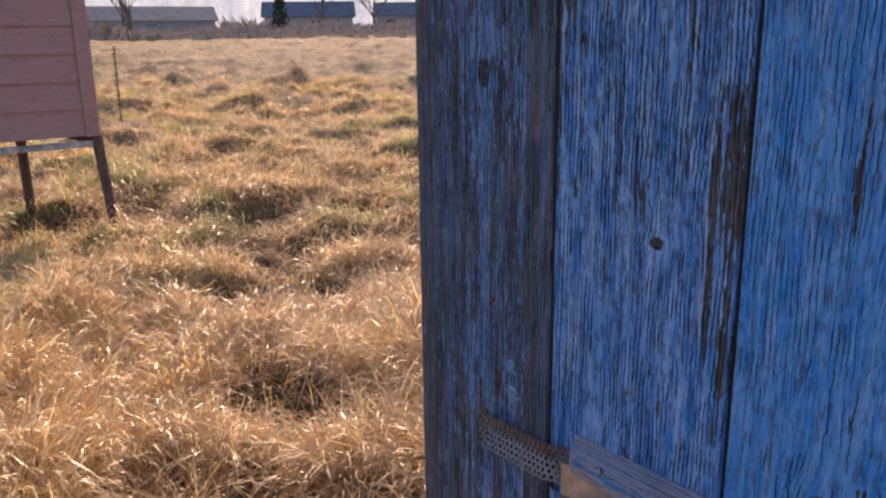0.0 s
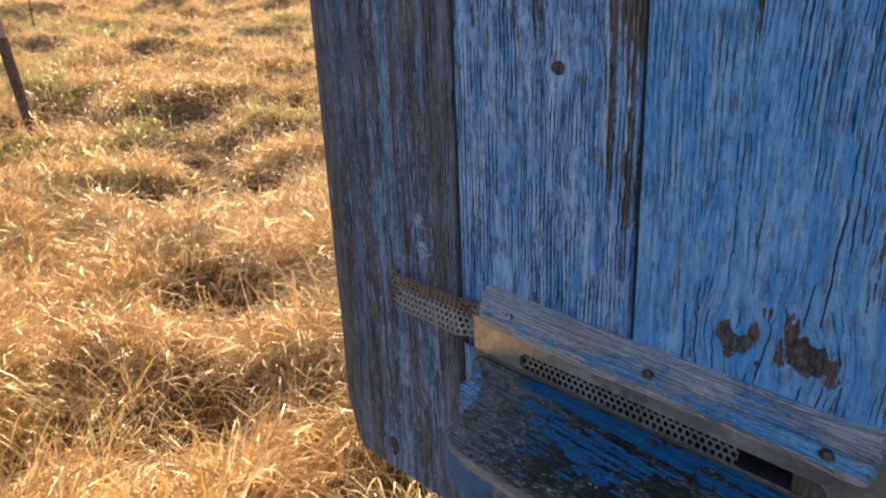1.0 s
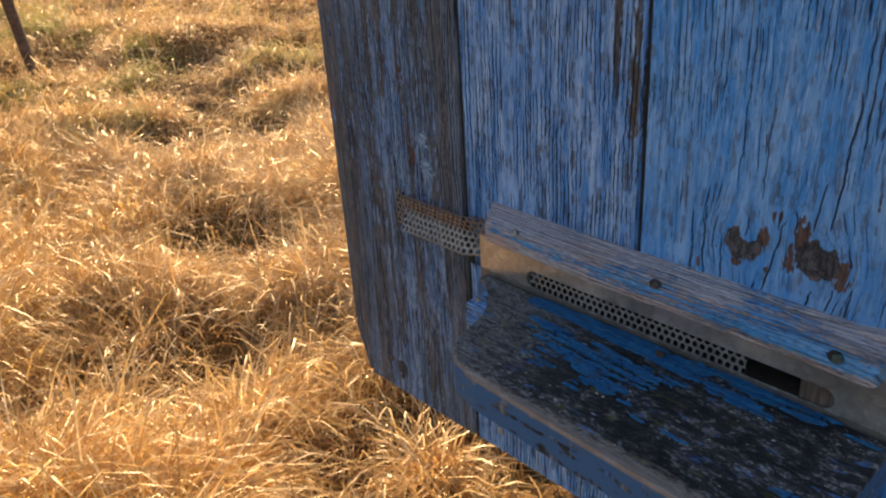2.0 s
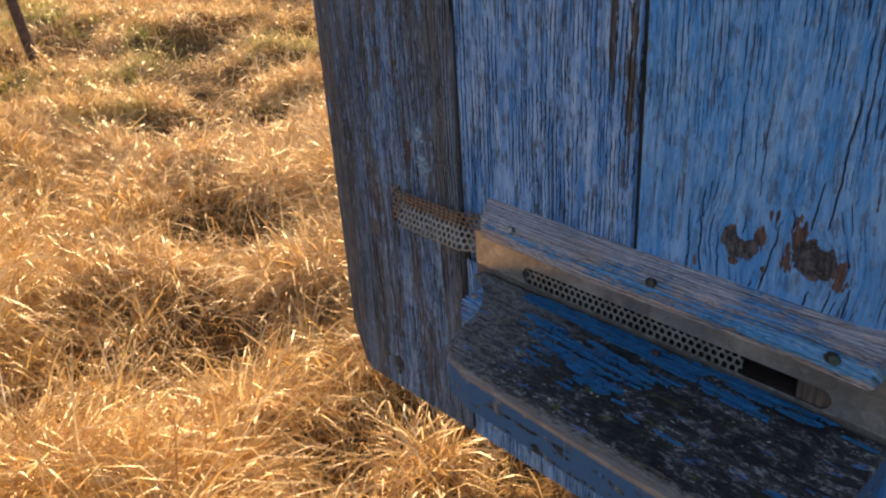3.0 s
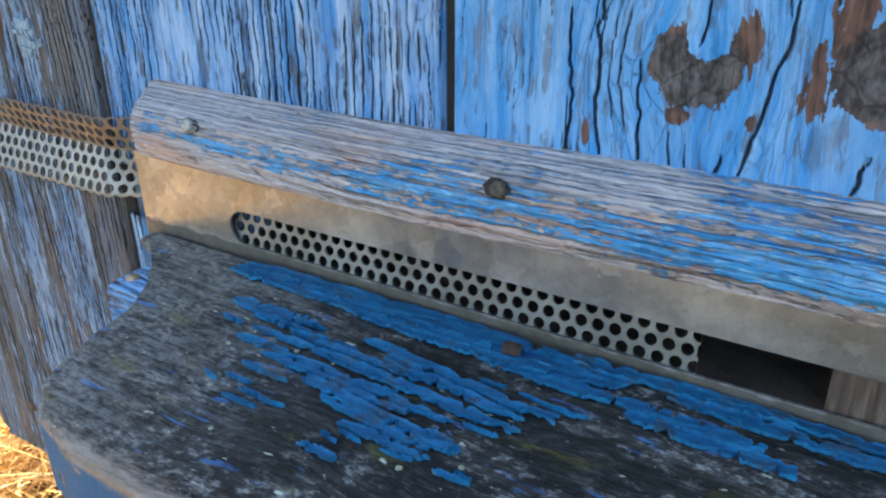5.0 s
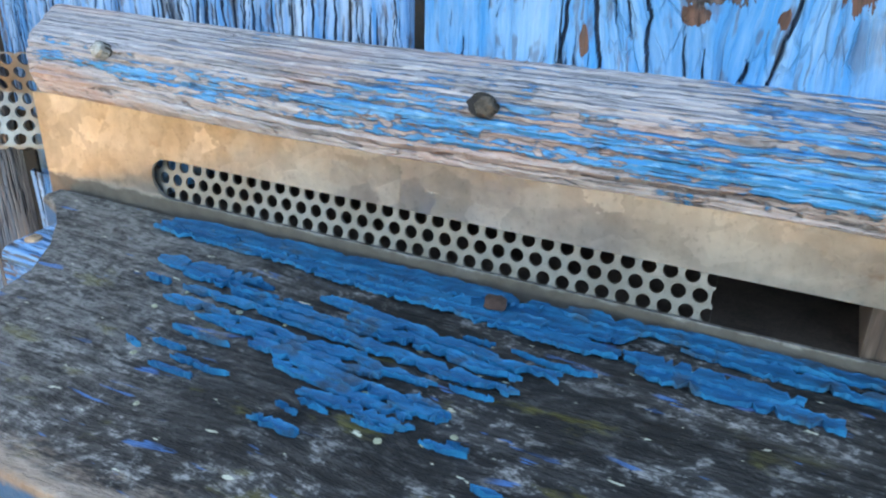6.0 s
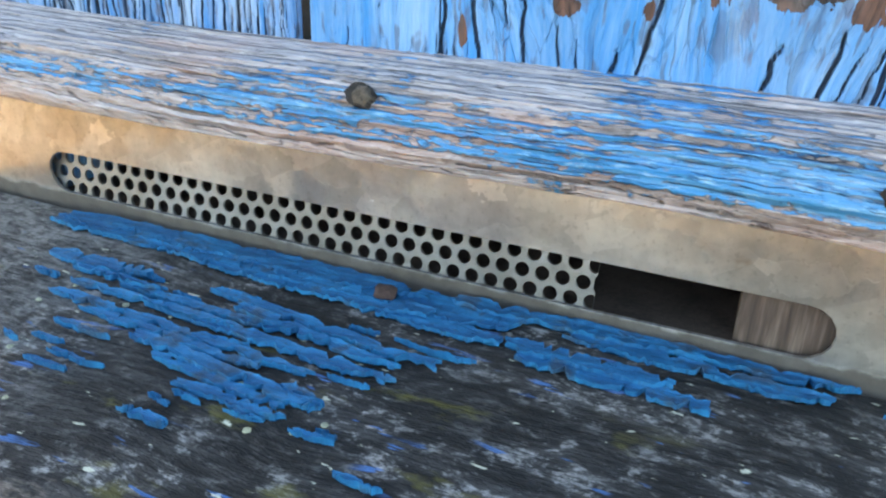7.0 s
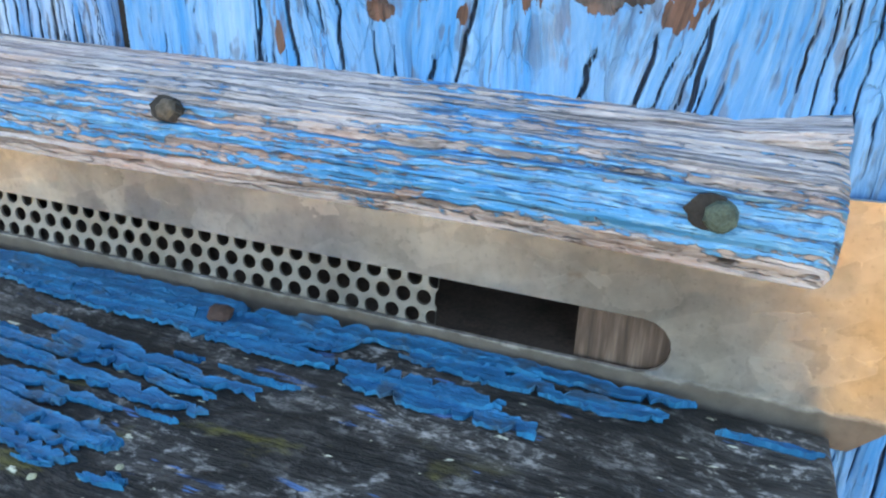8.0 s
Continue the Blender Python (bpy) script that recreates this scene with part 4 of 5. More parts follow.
def perforated_strip():
    """A sheet of staggered round holes, slid in behind the plate; its free end is creased and bent back to the wall."""
    p, rad = 0.00414, 0.00150
    row = p * math.sqrt(3) / 2
    x0, x1, z0, z1 = -0.2165, 0.0422, 0.3885, 0.4215
    verts, faces = [], []
    sides = 12
    for k in range(-3, 8):
        for i in range(-2, 66):
            cx, cz = -0.2191 + p * (i + 0.5 * (k % 2)), 0.3982 + row * k
            if not (x0 - rad < cx < x1 + rad and z0 - rad < cz < z1 + rad):
                continue
            ring = []
            for s in range(sides):
                a = 2 * math.pi * s / sides + math.pi / 2
                corner = p / math.sqrt(3) * math.cos(math.pi / 6) / math.cos(((a + math.pi / 6) % (math.pi / 3)) - math.pi / 6)
                ring.append(((cx + rad * math.cos(a), cz + rad * math.sin(a)), (cx + corner * math.cos(a), cz + corner * math.sin(a))))
            start = len(verts)
            for q in range(2):
                for inner, outer in ring:
                    for x, z in (inner, outer):
                        free = x < -0.1330
                        lowest = 0.3955 if free else z0
                        x, z = min(max(x, x0), x1), min(max(z, lowest), z1)
                        ease = min(1, max(0, (-0.1335 - x) / 0.012))
                        crease = -0.0040 * min(1, max(0, (z - 0.4105) / 0.010)) - 0.0052 * min(1, max(0, (0.4105 - z) / 0.014))
                        y = -0.0008 - 0.0022 * min(1, max(0, (0.4015 - z) / 0.012)) * (1 - ease) + ease * (crease - 0.0026)
                        if x < -0.2035:
                            y = y + (-0.0010 - y) * min(1, (-0.2035 - x) / 0.003)
                        verts.append((x, y + 0.0006 * q, z))
            for s in range(sides):
                t = (s + 1) % sides
                f, g = start, start + 2 * sides
                faces.append((f + 2 * s, f + 2 * t, f + 2 * t + 1, f + 2 * s + 1))
                faces.append((g + 2 * t, g + 2 * s, g + 2 * s + 1, g + 2 * t + 1))
                faces.append((f + 2 * t, f + 2 * s, g + 2 * s, g + 2 * t))
    me = bpy.data.meshes.new("perforated_slide")
    me.from_pydata(verts, [], faces)
    bm = bmesh.new()
    bm.from_mesh(me)
    bmesh.ops.remove_doubles(bm, verts=bm.verts[:], dist=0.00004)
    bmesh.ops.dissolve_degenerate(bm, edges=bm.edges[:], dist=0.00002)
    bm.to_mesh(me)
    bm.free()
    me.validate()
    me.materials.append(mesh_mat)
    ob = new("perforated_slide", me)
    ob.parent = hive
    ob["label"] = "perforated tin slide that narrows the entrance"


perforated_strip()
part("slot_block", box(0.0682, 0.1015, -0.0022, 0.0200, 0.3868, 0.4042, 0.0006), brown_mat, hive, "worn brown wood at the slot's end")


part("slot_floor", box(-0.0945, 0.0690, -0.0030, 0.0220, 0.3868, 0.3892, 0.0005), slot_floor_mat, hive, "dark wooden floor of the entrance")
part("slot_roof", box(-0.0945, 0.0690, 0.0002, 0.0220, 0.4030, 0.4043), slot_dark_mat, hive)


def lath():
    """A batten with rounded, eroded edges."""
    profile = [(-0.0005, 0.4165), (-0.0150, 0.4166), (-0.0178, 0.4180), (-0.0193, 0.4212), (-0.0190, 0.4255), (-0.0172, 0.4292), (-0.0140, 0.4312), (-0.0080, 0.4328), (-0.0005, 0.4345)]
    fine = []
    for (ya, za), (yb, zb) in zip(profile, profile[1:]):
        for k in range(12):
            fine.append((ya + (yb - ya) * k / 12, za + (zb - za) * k / 12))
    fine.append(profile[-1])
    bm = bmesh.new()
    count = 200
    rings = []
    for i in range(count + 1):
        f = i / count
        x = -0.1145 + 0.2175 * f
        end = min(1.0, min(f, 1 - f) * 90)
        ring = []
        for k, (y, z) in enumerate(fine):
            wear = (noise.noise(Vector((x * 22, z * 420, y * 420))) * 0.00055 + noise.noise(Vector((x * 60, z * 900, y * 900 + 5))) * 0.00028) * (1 if y < -0.002 else 0)
            run = 0.0
            if 0 < k < len(fine) - 1:
                t = k * 0.00040 + 0.0009 * noise.noise(Vector((x * 24, k * 0.05, 3)))
                wave = math.sin(t * 6.2832 / 0.0024 + 3 * noise.noise(Vector((x * 9, k * 0.04, 8))))
                run = max(0.0, wave - 0.25 - 0.5 * noise.noise(Vector((x * 40, k * 0.08, 1)))) * 0.00075
            wear += run * (0.32 if y < -0.002 else 0)
            seam = max(0.0, 1 - abs(k - 61 - 3 * noise.noise(Vector((x * 18, 0, 4)))) / 2.6)
            wear += 0.0011 * seam * max(0.15, 0.75 + noise.noise(Vector((x * 30, 2, 6))))
            shrink = 1 - 0.12 * (1 - end) ** 2
            sag = 0.0006 * math.sin(x * 31)
            skew = -0.0105 * (1 - min(1.0, -y / 0.0193)) * max(0.0, 1 - f * 12)
            ring.append(bm.verts.new((x + skew, y * shrink + (wear if k else 0), 0.4255 + (z - 0.4255) * shrink - wear * (0.7 if z > 0.4255 else -0.7) + sag)))
        rings.append(ring)
    for a, b in zip(rings, rings[1:]):
        for k in range(len(fine) - 1):
            bm.faces.new((a[k], b[k], b[k + 1], a[k + 1]))
        bm.faces.new((a[-1], b[-1], b[0], a[0]))
    bm.faces.new(rings[0])
    bm.faces.new(rings[-1][::-1])
    return bm


lath_ob = part("lath", lath(), lath_wood, hive, "weathered wooden lath with traces of blue paint")


def splinter():
    bm = bmesh.new()
    rings = []
    for i in range(13):
        f = i / 12
        x = 0.0800 + 0.0225 * f
        h = 0.0004 + 0.0024 * f
        y0, y1 = -0.0010, -0.0045 - 0.0030 * f
        zb = 0.4330 + 0.0016 * f
        w = noise.noise(Vector((x * 300, 1, 2))) * 0.0004
        rings.append([bm.verts.new(p) for p in ((x, y0, zb), (x, y1, zb - 0.0006), (x, y1 + 0.0005, zb + h * 0.6 + w), (x, y0, zb + h + w))])
    for a, b in zip(rings, rings[1:]):
        for k in range(4):
            bm.faces.new((a[k], b[k], b[(k + 1) % 4], a[(k + 1) % 4]))
    bm.faces.new(rings[0])
    bm.faces.new(rings[-1][::-1])
    return bm


part("splinter", splinter(), lath_wood, lath_ob, "split-off sliver at the lath's end")


def nail(at, r, material, parent, tilt=0.0, sides=14, hole=1.2, aside=0.0006):
    bm = bmesh.new()
    prof = [(0.0, 0.0010), (0.50, 0.0010), (0.85, 0.0008), (1.0, 0.0003), (1.0, -0.0016)]
    q = Euler((radians(90) + tilt, 0, radians(-6))).to_matrix()
    rings = []
    for s, h in prof[1:]:
        rings.append([bm.verts.new(Vector(at) + q @ Vector((r * s * math.cos(2 * math.pi * i / sides) * (1 + 0.08 * math.sin(3 * i)), r * s * math.sin(2 * math.pi * i / sides), h))) for i in range(sides)])
    bm.faces.new(rings[0])
    for a, b in zip(rings, rings[1:]):
        for i in range(sides):
            bm.faces.new((a[i], a[(i + 1) % sides], b[(i + 1) % sides], b[i]))
    part("nail", bm, material, parent, smooth=False)
    # no real hole: its shade is coloured in as a flat dark disc
    bm = bmesh.new()
    ring = [bm.verts.new(Vector(at) + q @ Vector((-aside + r * hole * math.cos(2 * math.pi * i / 18) * (1 + 0.12 * math.sin(2.3 * i)), 0.0003 + r * hole * 0.8 * math.sin(2 * math.pi * i / 18), -0.0001))) for i in range(18)]
    low = [bm.verts.new(v.co + q @ Vector((0, 0, -0.002))) for v in ring]
    bm.faces.new(ring)
    for i in range(18):
        bm.faces.new((ring[i], ring[(i + 1) % 18], low[(i + 1) % 18], low[i]))
    part("hollow_shade", bm, dark_mat, parent)


nail((-0.0905, -0.0183, 0.4298), 0.0019, pale_nail_mat, lath_ob, radians(-30), 9)
nail((0.0005, -0.0183, 0.4298), 0.0020, nail_mat, lath_ob, radians(-30), 6, 1.35, 0.0010)
nail((0.0876, -0.0196, 0.4268), 0.0022, green_nail_mat, lath_ob, radians(-12), 16, 1.4, 0.0016)
nail((-0.2420, -0.0002, 0.2720), 0.0030, nail_mat, hive, 0.0, 14, 1.05)



def paint_scab(cx, cz, rx, rz, seed):
    """Old thick paint on a sunken knot, broken into small curled plates."""
    rng = random.Random(seed)
    step = 0.0031
    nu, nv = int(2 * rx / step) + 2, int(2 * rz / step) + 2
    grid = {(i, j): (cx - rx + step * (i - 0.5) + rng.uniform(-0.0012, 0.0012), cz - rz + step * (j - 0.5) + rng.uniform(-0.0012, 0.0012)) for i in range(nu + 1) for j in range(nv + 1)}
    for i in range(nu):
        for j in range(nv):
            ring = [grid[k] for k in ((i, j), (i + 1, j), (i + 1, j + 1), (i, j + 1))]
            mx, mz = sum(q[0] for q in ring) / 4, sum(q[1] for q in ring) / 4
            if math.hypot((mx - cx) / rx, (mz - cz) / rz) > rng.uniform(0.75, 1.1):
                continue
            bm = bmesh.new()
            lift = [rng.uniform(0.0004, 0.0013) for _ in range(4)]
            top = [bm.verts.new((mx + (q[0] - mx) * 0.88, -h, mz + (q[1] - mz) * 0.88)) for q, h in zip(ring, lift)]
            low = [bm.verts.new((v.co.x, 0.0008, v.co.z)) for v in top]
            bm.faces.new(top)
            for k in range(4):
                bm.faces.new((top[k], low[k], low[(k + 1) % 4], top[(k + 1) % 4]))
            part("paint_scale", bm, scab_mat, hive, "thick scale of pale blue paint")


paint_scab(-0.1815, 0.4415, 0.0062, 0.0080, 4)
paint_scab(-0.1845, 0.4605, 0.0048, 0.0060, 9)

# landing board
nail((-0.1125, -0.0275, 0.3832), 0.0022, chip_screw_mat, hive, radians(-90), 12, 1.3)
nail((-0.2290, -0.0002, 0.2600), 0.0024, nail_mat, hive, 0.0, 12, 1.1)
nail((-0.1250, -0.0002, 0.2640), 0.0028, pale_nail_mat, hive, 0.0, 12, 1.1)
OUTLINE = [(-0.1280, -0.0050), (-0.1285, -0.0110), (-0.1180, -0.0155), (-0.1075, -0.0215), (-0.0985, -0.0310), (-0.0935, -0.0430), (-0.0905, -0.0560), (-0.0890, -0.0660),
           (-0.0840, -0.0755), (-0.0740, -0.0835), (-0.0560, -0.0885), (-0.0200, -0.0900), (0.0400, -0.0925), (0.0900, -0.0930), (0.1040, -0.0900), (0.1110, -0.0800), (0.1115, -0.0400), (0.1110, -0.0050)]


def landing():
    bm = prism(OUTLINE, 0.3665, 0.3870, 0.0022, 3)
    for v in bm.verts:
        if v.co.z > 0.38:
            v.co.z += noise.noise(v.co * 60) * 0.0005
            v.co.y += noise.noise(v.co * 140) * 0.0006 if v.co.y < -0.02 else 0
    return bm


landing_ob = part("landing_board", landing(), board_mat, hive, "blackened landing board with flaking blue paint")
part("cleat", box(-0.1190, -0.0960, -0.0345, -0.0035, 0.3480, 0.3835, 0.005, 3), cleat_wood, hive, "pale blue cleat under the landing board")
part("cleat", box(0.0850, 0.1080, -0.0420, -0.0005, 0.3420, 0.3660, 0.004, 3), cleat_wood, hive, "pale blue cleat under the landing board")


def flake(x0, y0, x1, y1, w, seed, rag=1.0, lift=0.0009, pointed=0.5, material=None, z=0.3870):
    """A tongue of paint from (x0, y0) to (x1, y1), w wide, ragged, curled at its end."""
    rng = random.Random(seed)
    bm = bmesh.new()
    count = max(12, int(math.hypot(x1 - x0, y1 - y0) / 0.0008))
    dx, dy = x1 - x0, y1 - y0
    ln = math.hypot(dx, dy)
    nx, ny = -dy / ln, dx / ln
    top, low = [], []
    ja = jb = 0.0
    bite = [(rng.uniform(0.1, 1.0), rng.uniform(0.010, 0.040), rng.uniform(0.2, 0.65), rng.random() < 0.4) for _ in range(int(1 + 6 * rag))]
    for i in range(count + 1):
        f = i / count
        if rng.random() < 0.22:
            ja = rng.uniform(-0.13, 0.09) * rag
        if rng.random() < 0.22:
            jb = rng.uniform(-0.16, 0.11) * rag
        body = min(1.0, 0.55 + 4.0 * f) * (1 - pointed * max(0, f - 0.80) / 0.20)
        wob = noise.noise(Vector((f * ln * 260, seed, 0))) * 0.10 * rag
        ha, hb = w * (0.5 * body + ja * 0.6 + wob + rng.uniform(-0.04, 0.04)), w * (0.5 * body + jb * 0.6 - wob * 0.6 + rng.uniform(-0.05, 0.05))
        for bf, bw, bd, upper in bite:
            k = max(0.0, 1 - abs(f - bf) / bw) * bd * w * rag
            ha, hb = (ha - k, hb) if upper else (ha, hb - k)
        if ha + hb < 0.0006:
            ha, hb = ha + 0.0003, 0.0003 - ha
        rise = 0.00030 + lift * max(0, f - 0.86) * 5 * rng.uniform(0.4, 1.0)
        row_t, row_l = [], []
        end = rng.uniform(-0.0016, 0.0016) if i in (0, count) else 0.0
        for k, m in enumerate((0.0, 0.14, 0.5, 0.86, 1.0)):
            t = -hb + (ha + hb) * m
            curl = (0.00065 if k == 0 else 0.00020 if k == 4 else 0.0) * rng.uniform(0.2, 1.4)
            jig = end + (rng.uniform(-0.0014, 0.0014) if i in (0, count) else 0.0)
            px, py = x0 + dx * f + nx * t + jig, y0 + dy * f + ny * t
            zz = z + rise + curl + 0.0003 * noise.noise(Vector((px * 200, py * 500, seed)))
            row_t.append(bm.verts.new((px, py, zz + 0.00045)))
            row_l.append(bm.verts.new((px, py, zz - 0.0004)))
        top.append(row_t)
        low.append(row_l)
    for i in range(count):
        for k in range(4):
            bm.faces.new((top[i][k], top[i + 1][k], top[i + 1][k + 1], top[i][k + 1]))
            bm.faces.new((low[i][k + 1], low[i + 1][k + 1], low[i + 1][k], low[i][k]))
        bm.faces.new((top[i][0], low[i][0], low[i + 1][0], top[i + 1][0]))
        bm.faces.new((top[i][4], top[i + 1][4], low[i + 1][4], low[i][4]))
    for i in (0, count):
        for k in range(4):
            bm.faces.new((top[i][k], top[i][k + 1], low[i][k + 1], low[i][k]))
    part("paint_flake", bm, material or flake_mat, landing_ob)


FLAKES = [
    # the long band behind
    (-0.0850, -0.0105, 0.0100, -0.0090, 0.0052, 0.8, 0.5), (-0.0840, -0.0130, -0.0150, -0.0145, 0.0045, 0.9, 0.4), (-0.0450, -0.0150, 0.0120, -0.0165, 0.0050, 0.9, 0.5),
    (-0.0250, -0.0115, 0.0290, -0.0125, 0.0062, 0.8, 0.4), (-0.0050, -0.0165, 0.0275, -0.0195, 0.0042, 1.0, 0.5),
    # towards the slot's end
    (0.0150, -0.0080, 0.0620, -0.0085, 0.0040, 1.0, 0.5), (0.0330, -0.0065, 0.0900, -0.0075, 0.0034, 1.0, 0.6), (0.0400, -0.0110, 0.0850, -0.0130, 0.0040, 1.0, 0.5),
    (0.0300, -0.0185, 0.0600, -0.0195, 0.0040, 1.0, 0.5), (0.0340, -0.0215, 0.0675, -0.0232, 0.0045, 1.1, 0.4),
    # loose tongues on the worn field
    (-0.0290, -0.0255, 0.0200, -0.0318, 0.0034, 1.0, 0.3), (-0.0220, -0.0295, 0.0145, -0.0352, 0.0032, 1.1, 0.4), (-0.0440, -0.0318, -0.0060, -0.0330, 0.0026, 1.1, 0.5),
    (-0.0380, -0.0352, 0.0160, -0.0390, 0.0036, 1.1, 0.4), (-0.0570, -0.0350, -0.0180, -0.0362, 0.0024, 1.2, 0.6), (-0.0580, -0.0392, 0.0020, -0.0428, 0.0030, 1.2, 0.5),
    (-0.0450, -0.0425, -0.0050, -0.0452, 0.0026, 1.2, 0.5), (-0.0330, -0.0455, 0.0085, -0.0508, 0.0036, 1.1, 0.3), (-0.0250, -0.0490, 0.0040, -0.0528, 0.0026, 1.2, 0.5),
    (-0.0710, -0.0270, -0.0470, -0.0268, 0.0046, 1.0, 0.1), (-0.0620, -0.0302, -0.0400, -0.0306, 0.0022, 1.2, 0.5), (-0.0140, -0.0540, 0.0055, -0.0548, 0.0028, 1.2, 0.6),
    (-0.0190, -0.0632, -0.0090, -0.0640, 0.0022, 1.2, 0.6), (-0.0480, -0.0480, -0.0360, -0.0490, 0.0018, 1.2, 0.6), (0.0010, -0.0468, 0.0092, -0.0503, 0.0034, 1.0, 0.2),
    (-0.0680, -0.0345, -0.0610, -0.0350, 0.0016, 1.2, 0.6), (-0.0400, -0.0560, -0.0310, -0.0568, 0.0016, 1.2, 0.6), (0.0360, -0.0620, 0.0480, -0.0630, 0.0018, 1.2, 0.6),
    (0.0200, -0.0625, 0.0270, -0.0632, 0.0014, 1.2, 0.6), (0.0880, -0.0640, 0.1040, -0.0630, 0.0038, 1.0, 0.4), (0.0950, -0.0120, 0.1090, -0.0125, 0.0016, 1.2, 0.6),
]
for k, (fx0, fy0, fx1, fy1, fw, frag, fpoint) in enumerate(FLAKES):
    flake(fx0, fy0, fx1, fy1, fw * (1.35 if k < 5 else 1.1 if k < 10 else 0.95), 40 + k, frag, 0.0009, fpoint, None, 0.3870 + 0.00018 * (k % 3))
rng = random.Random(77)
for k in range(24):
    # crumbs of paint left in the grain
    cx, cy = rng.uniform(-0.055, 0.020), rng.uniform(-0.060, -0.024)
    flake(cx, cy, cx + rng.uniform(0.003, 0.009), cy - rng.uniform(0.0, 0.001), rng.uniform(0.0006, 0.0016), 200 + k, 1.0, 0.0004, 0.6)


def crumb(at, r, seed, material, name, label):
    """A small broken lump lying on the board."""
    rng = random.Random(seed)
    bm = bmesh.new()
    bmesh.ops.create_icosphere(bm, subdivisions=2, radius=r)
    for v in bm.verts:
        v.co *= 1 + 0.35 * noise.noise(v.co / r * 1.3 + Vector((seed, 0, 0)))
        v.co.z *= 0.45
        v.co += Vector(at)
    part(name, bm, material, landing_ob, label)


crumb((0.0025, -0.0130, 0.3888), 0.0026, 3, chip_mat, "bark_chip", "red-brown chip of bark")
for k in range(16):
    cx, cy = rng.uniform(-0.060, 0.012), rng.uniform(-0.072, -0.032)
    crumb((cx, cy, 0.3871), rng.uniform(0.0003, 0.0008), 10 + k, lichen_mat, "lichen", "")


# ---- the pink hive on its iron stand ----
def pink_hive():
    h = thing("beehive", "faded pink wooden beehive with lap boards on an iron stand", "beehive", at=(-3.13, 0.57, 0.0))
    # local: the seen side is x = 0, running back along -y from the corner
    for i in range(6):
        z = 0.337 + 0.1035 * i
        bm = bmesh.new()
        v = [bm.verts.new(p) for p in ((-0.030, -0.56, z), (0.000, -0.56, z), (-0.010, -0.56, z + 0.1035), (-0.030, -0.56, z + 0.1035))]
        w = [bm.verts.new((p.co.x, -0.055, p.co.z)) for p in v]
        for k in range(4):
            bm.faces.new((v[k], v[(k + 1) % 4], w[(k + 1) % 4], w[k]))
        bm.faces.new(v)
        bm.faces.new(w[::-1])
        part("lap_board", bm, pink_wood, h)
    part("corner_board", box(-0.030, 0.006, -0.0545, 0.000, 0.333, 0.957, 0.003), pink_wood, h)
    part("corner_board", box(-0.030, 0.006, -0.615, -0.5605, 0.333, 0.957, 0.003), pink_wood, h)
    part("body", box(-0.520, -0.0305, -0.610, -0.004, 0.335, 0.957, 0.003), pink_wood, h)
    part("lid", box(-0.545, 0.030, -0.640, 0.025, 0.9575, 1.010, 0.004), zinc_mat, h)
    part("stand_rail", box(-0.030, -0.005, -0.600, -0.030, 0.292, 0.3160, 0.003), galv_bar_mat, h, "pale flaked iron rail")
    part("stand_rail", box(-0.520, -0.495, -0.600, -0.030, 0.300, 0.3325, 0.003), iron_mat, h)
    part("stand_rail", box(-0.4945, -0.0305, -0.045, -0.015, 0.302, 0.3315, 0.003), iron_mat, h)
    part("stand_rail", box(-0.4945, -0.0305, -0.600, -0.570, 0.302, 0.3315, 0.003), iron_mat, h)
    for lx, ly, tx, ty in ((-0.012, -0.012, 0.020, 0.012), (-0.510, -0.190, -0.525, -0.185), (-0.012, -0.600, 0.016, -0.620), (-0.510, -0.600, -0.525, -0.615)):
        part("leg", rod((tx, ty, -0.08), (lx, ly, 0.334), 0.019, 0.021, 8), iron_mat, h)


pink_hive()

# ---- the distance ----
rng = random.Random(5)


def bare_tree(at, height, seed, spread=0.5):
    rng = random.Random(seed)
    t = thing("bare_tree", "leafless tree at the meadow's far edge", "tree", "far trees", at=at)
    trunk, crown = bmesh.new(), bmesh.new()
    add_rod(trunk, (0, 0, -0.2), (0.05, 0.02, height * 0.35), 0.045 * height, 0.030 * height, 8)

    def grow(p, d, length, r, depth):
        q = p + d * length
        add_rod(crown, p, q, r, r * 0.62, 5)
        if depth:
            for _ in range(rng.choice((2, 3, 3))):
                e = (d + Vector((rng.uniform(-1, 1), rng.uniform(-1, 1), rng.uniform(-0.2, 0.7))) * spread).normalized()
                grow(q, e, length * rng.uniform(0.6, 0.85), r * 0.6, depth - 1)

    for _ in range(4):
        grow(Vector((0.05, 0.02, height * rng.uniform(0.22, 0.35))), Vector((rng.uniform(-0.6, 0.6), rng.uniform(-0.6, 0.6), 1)).normalized(), height * 0.24, 0.018 * height, 4)
    part("trunk", trunk, bark_mat, t)
    part("crown", crown, bark_mat, t)


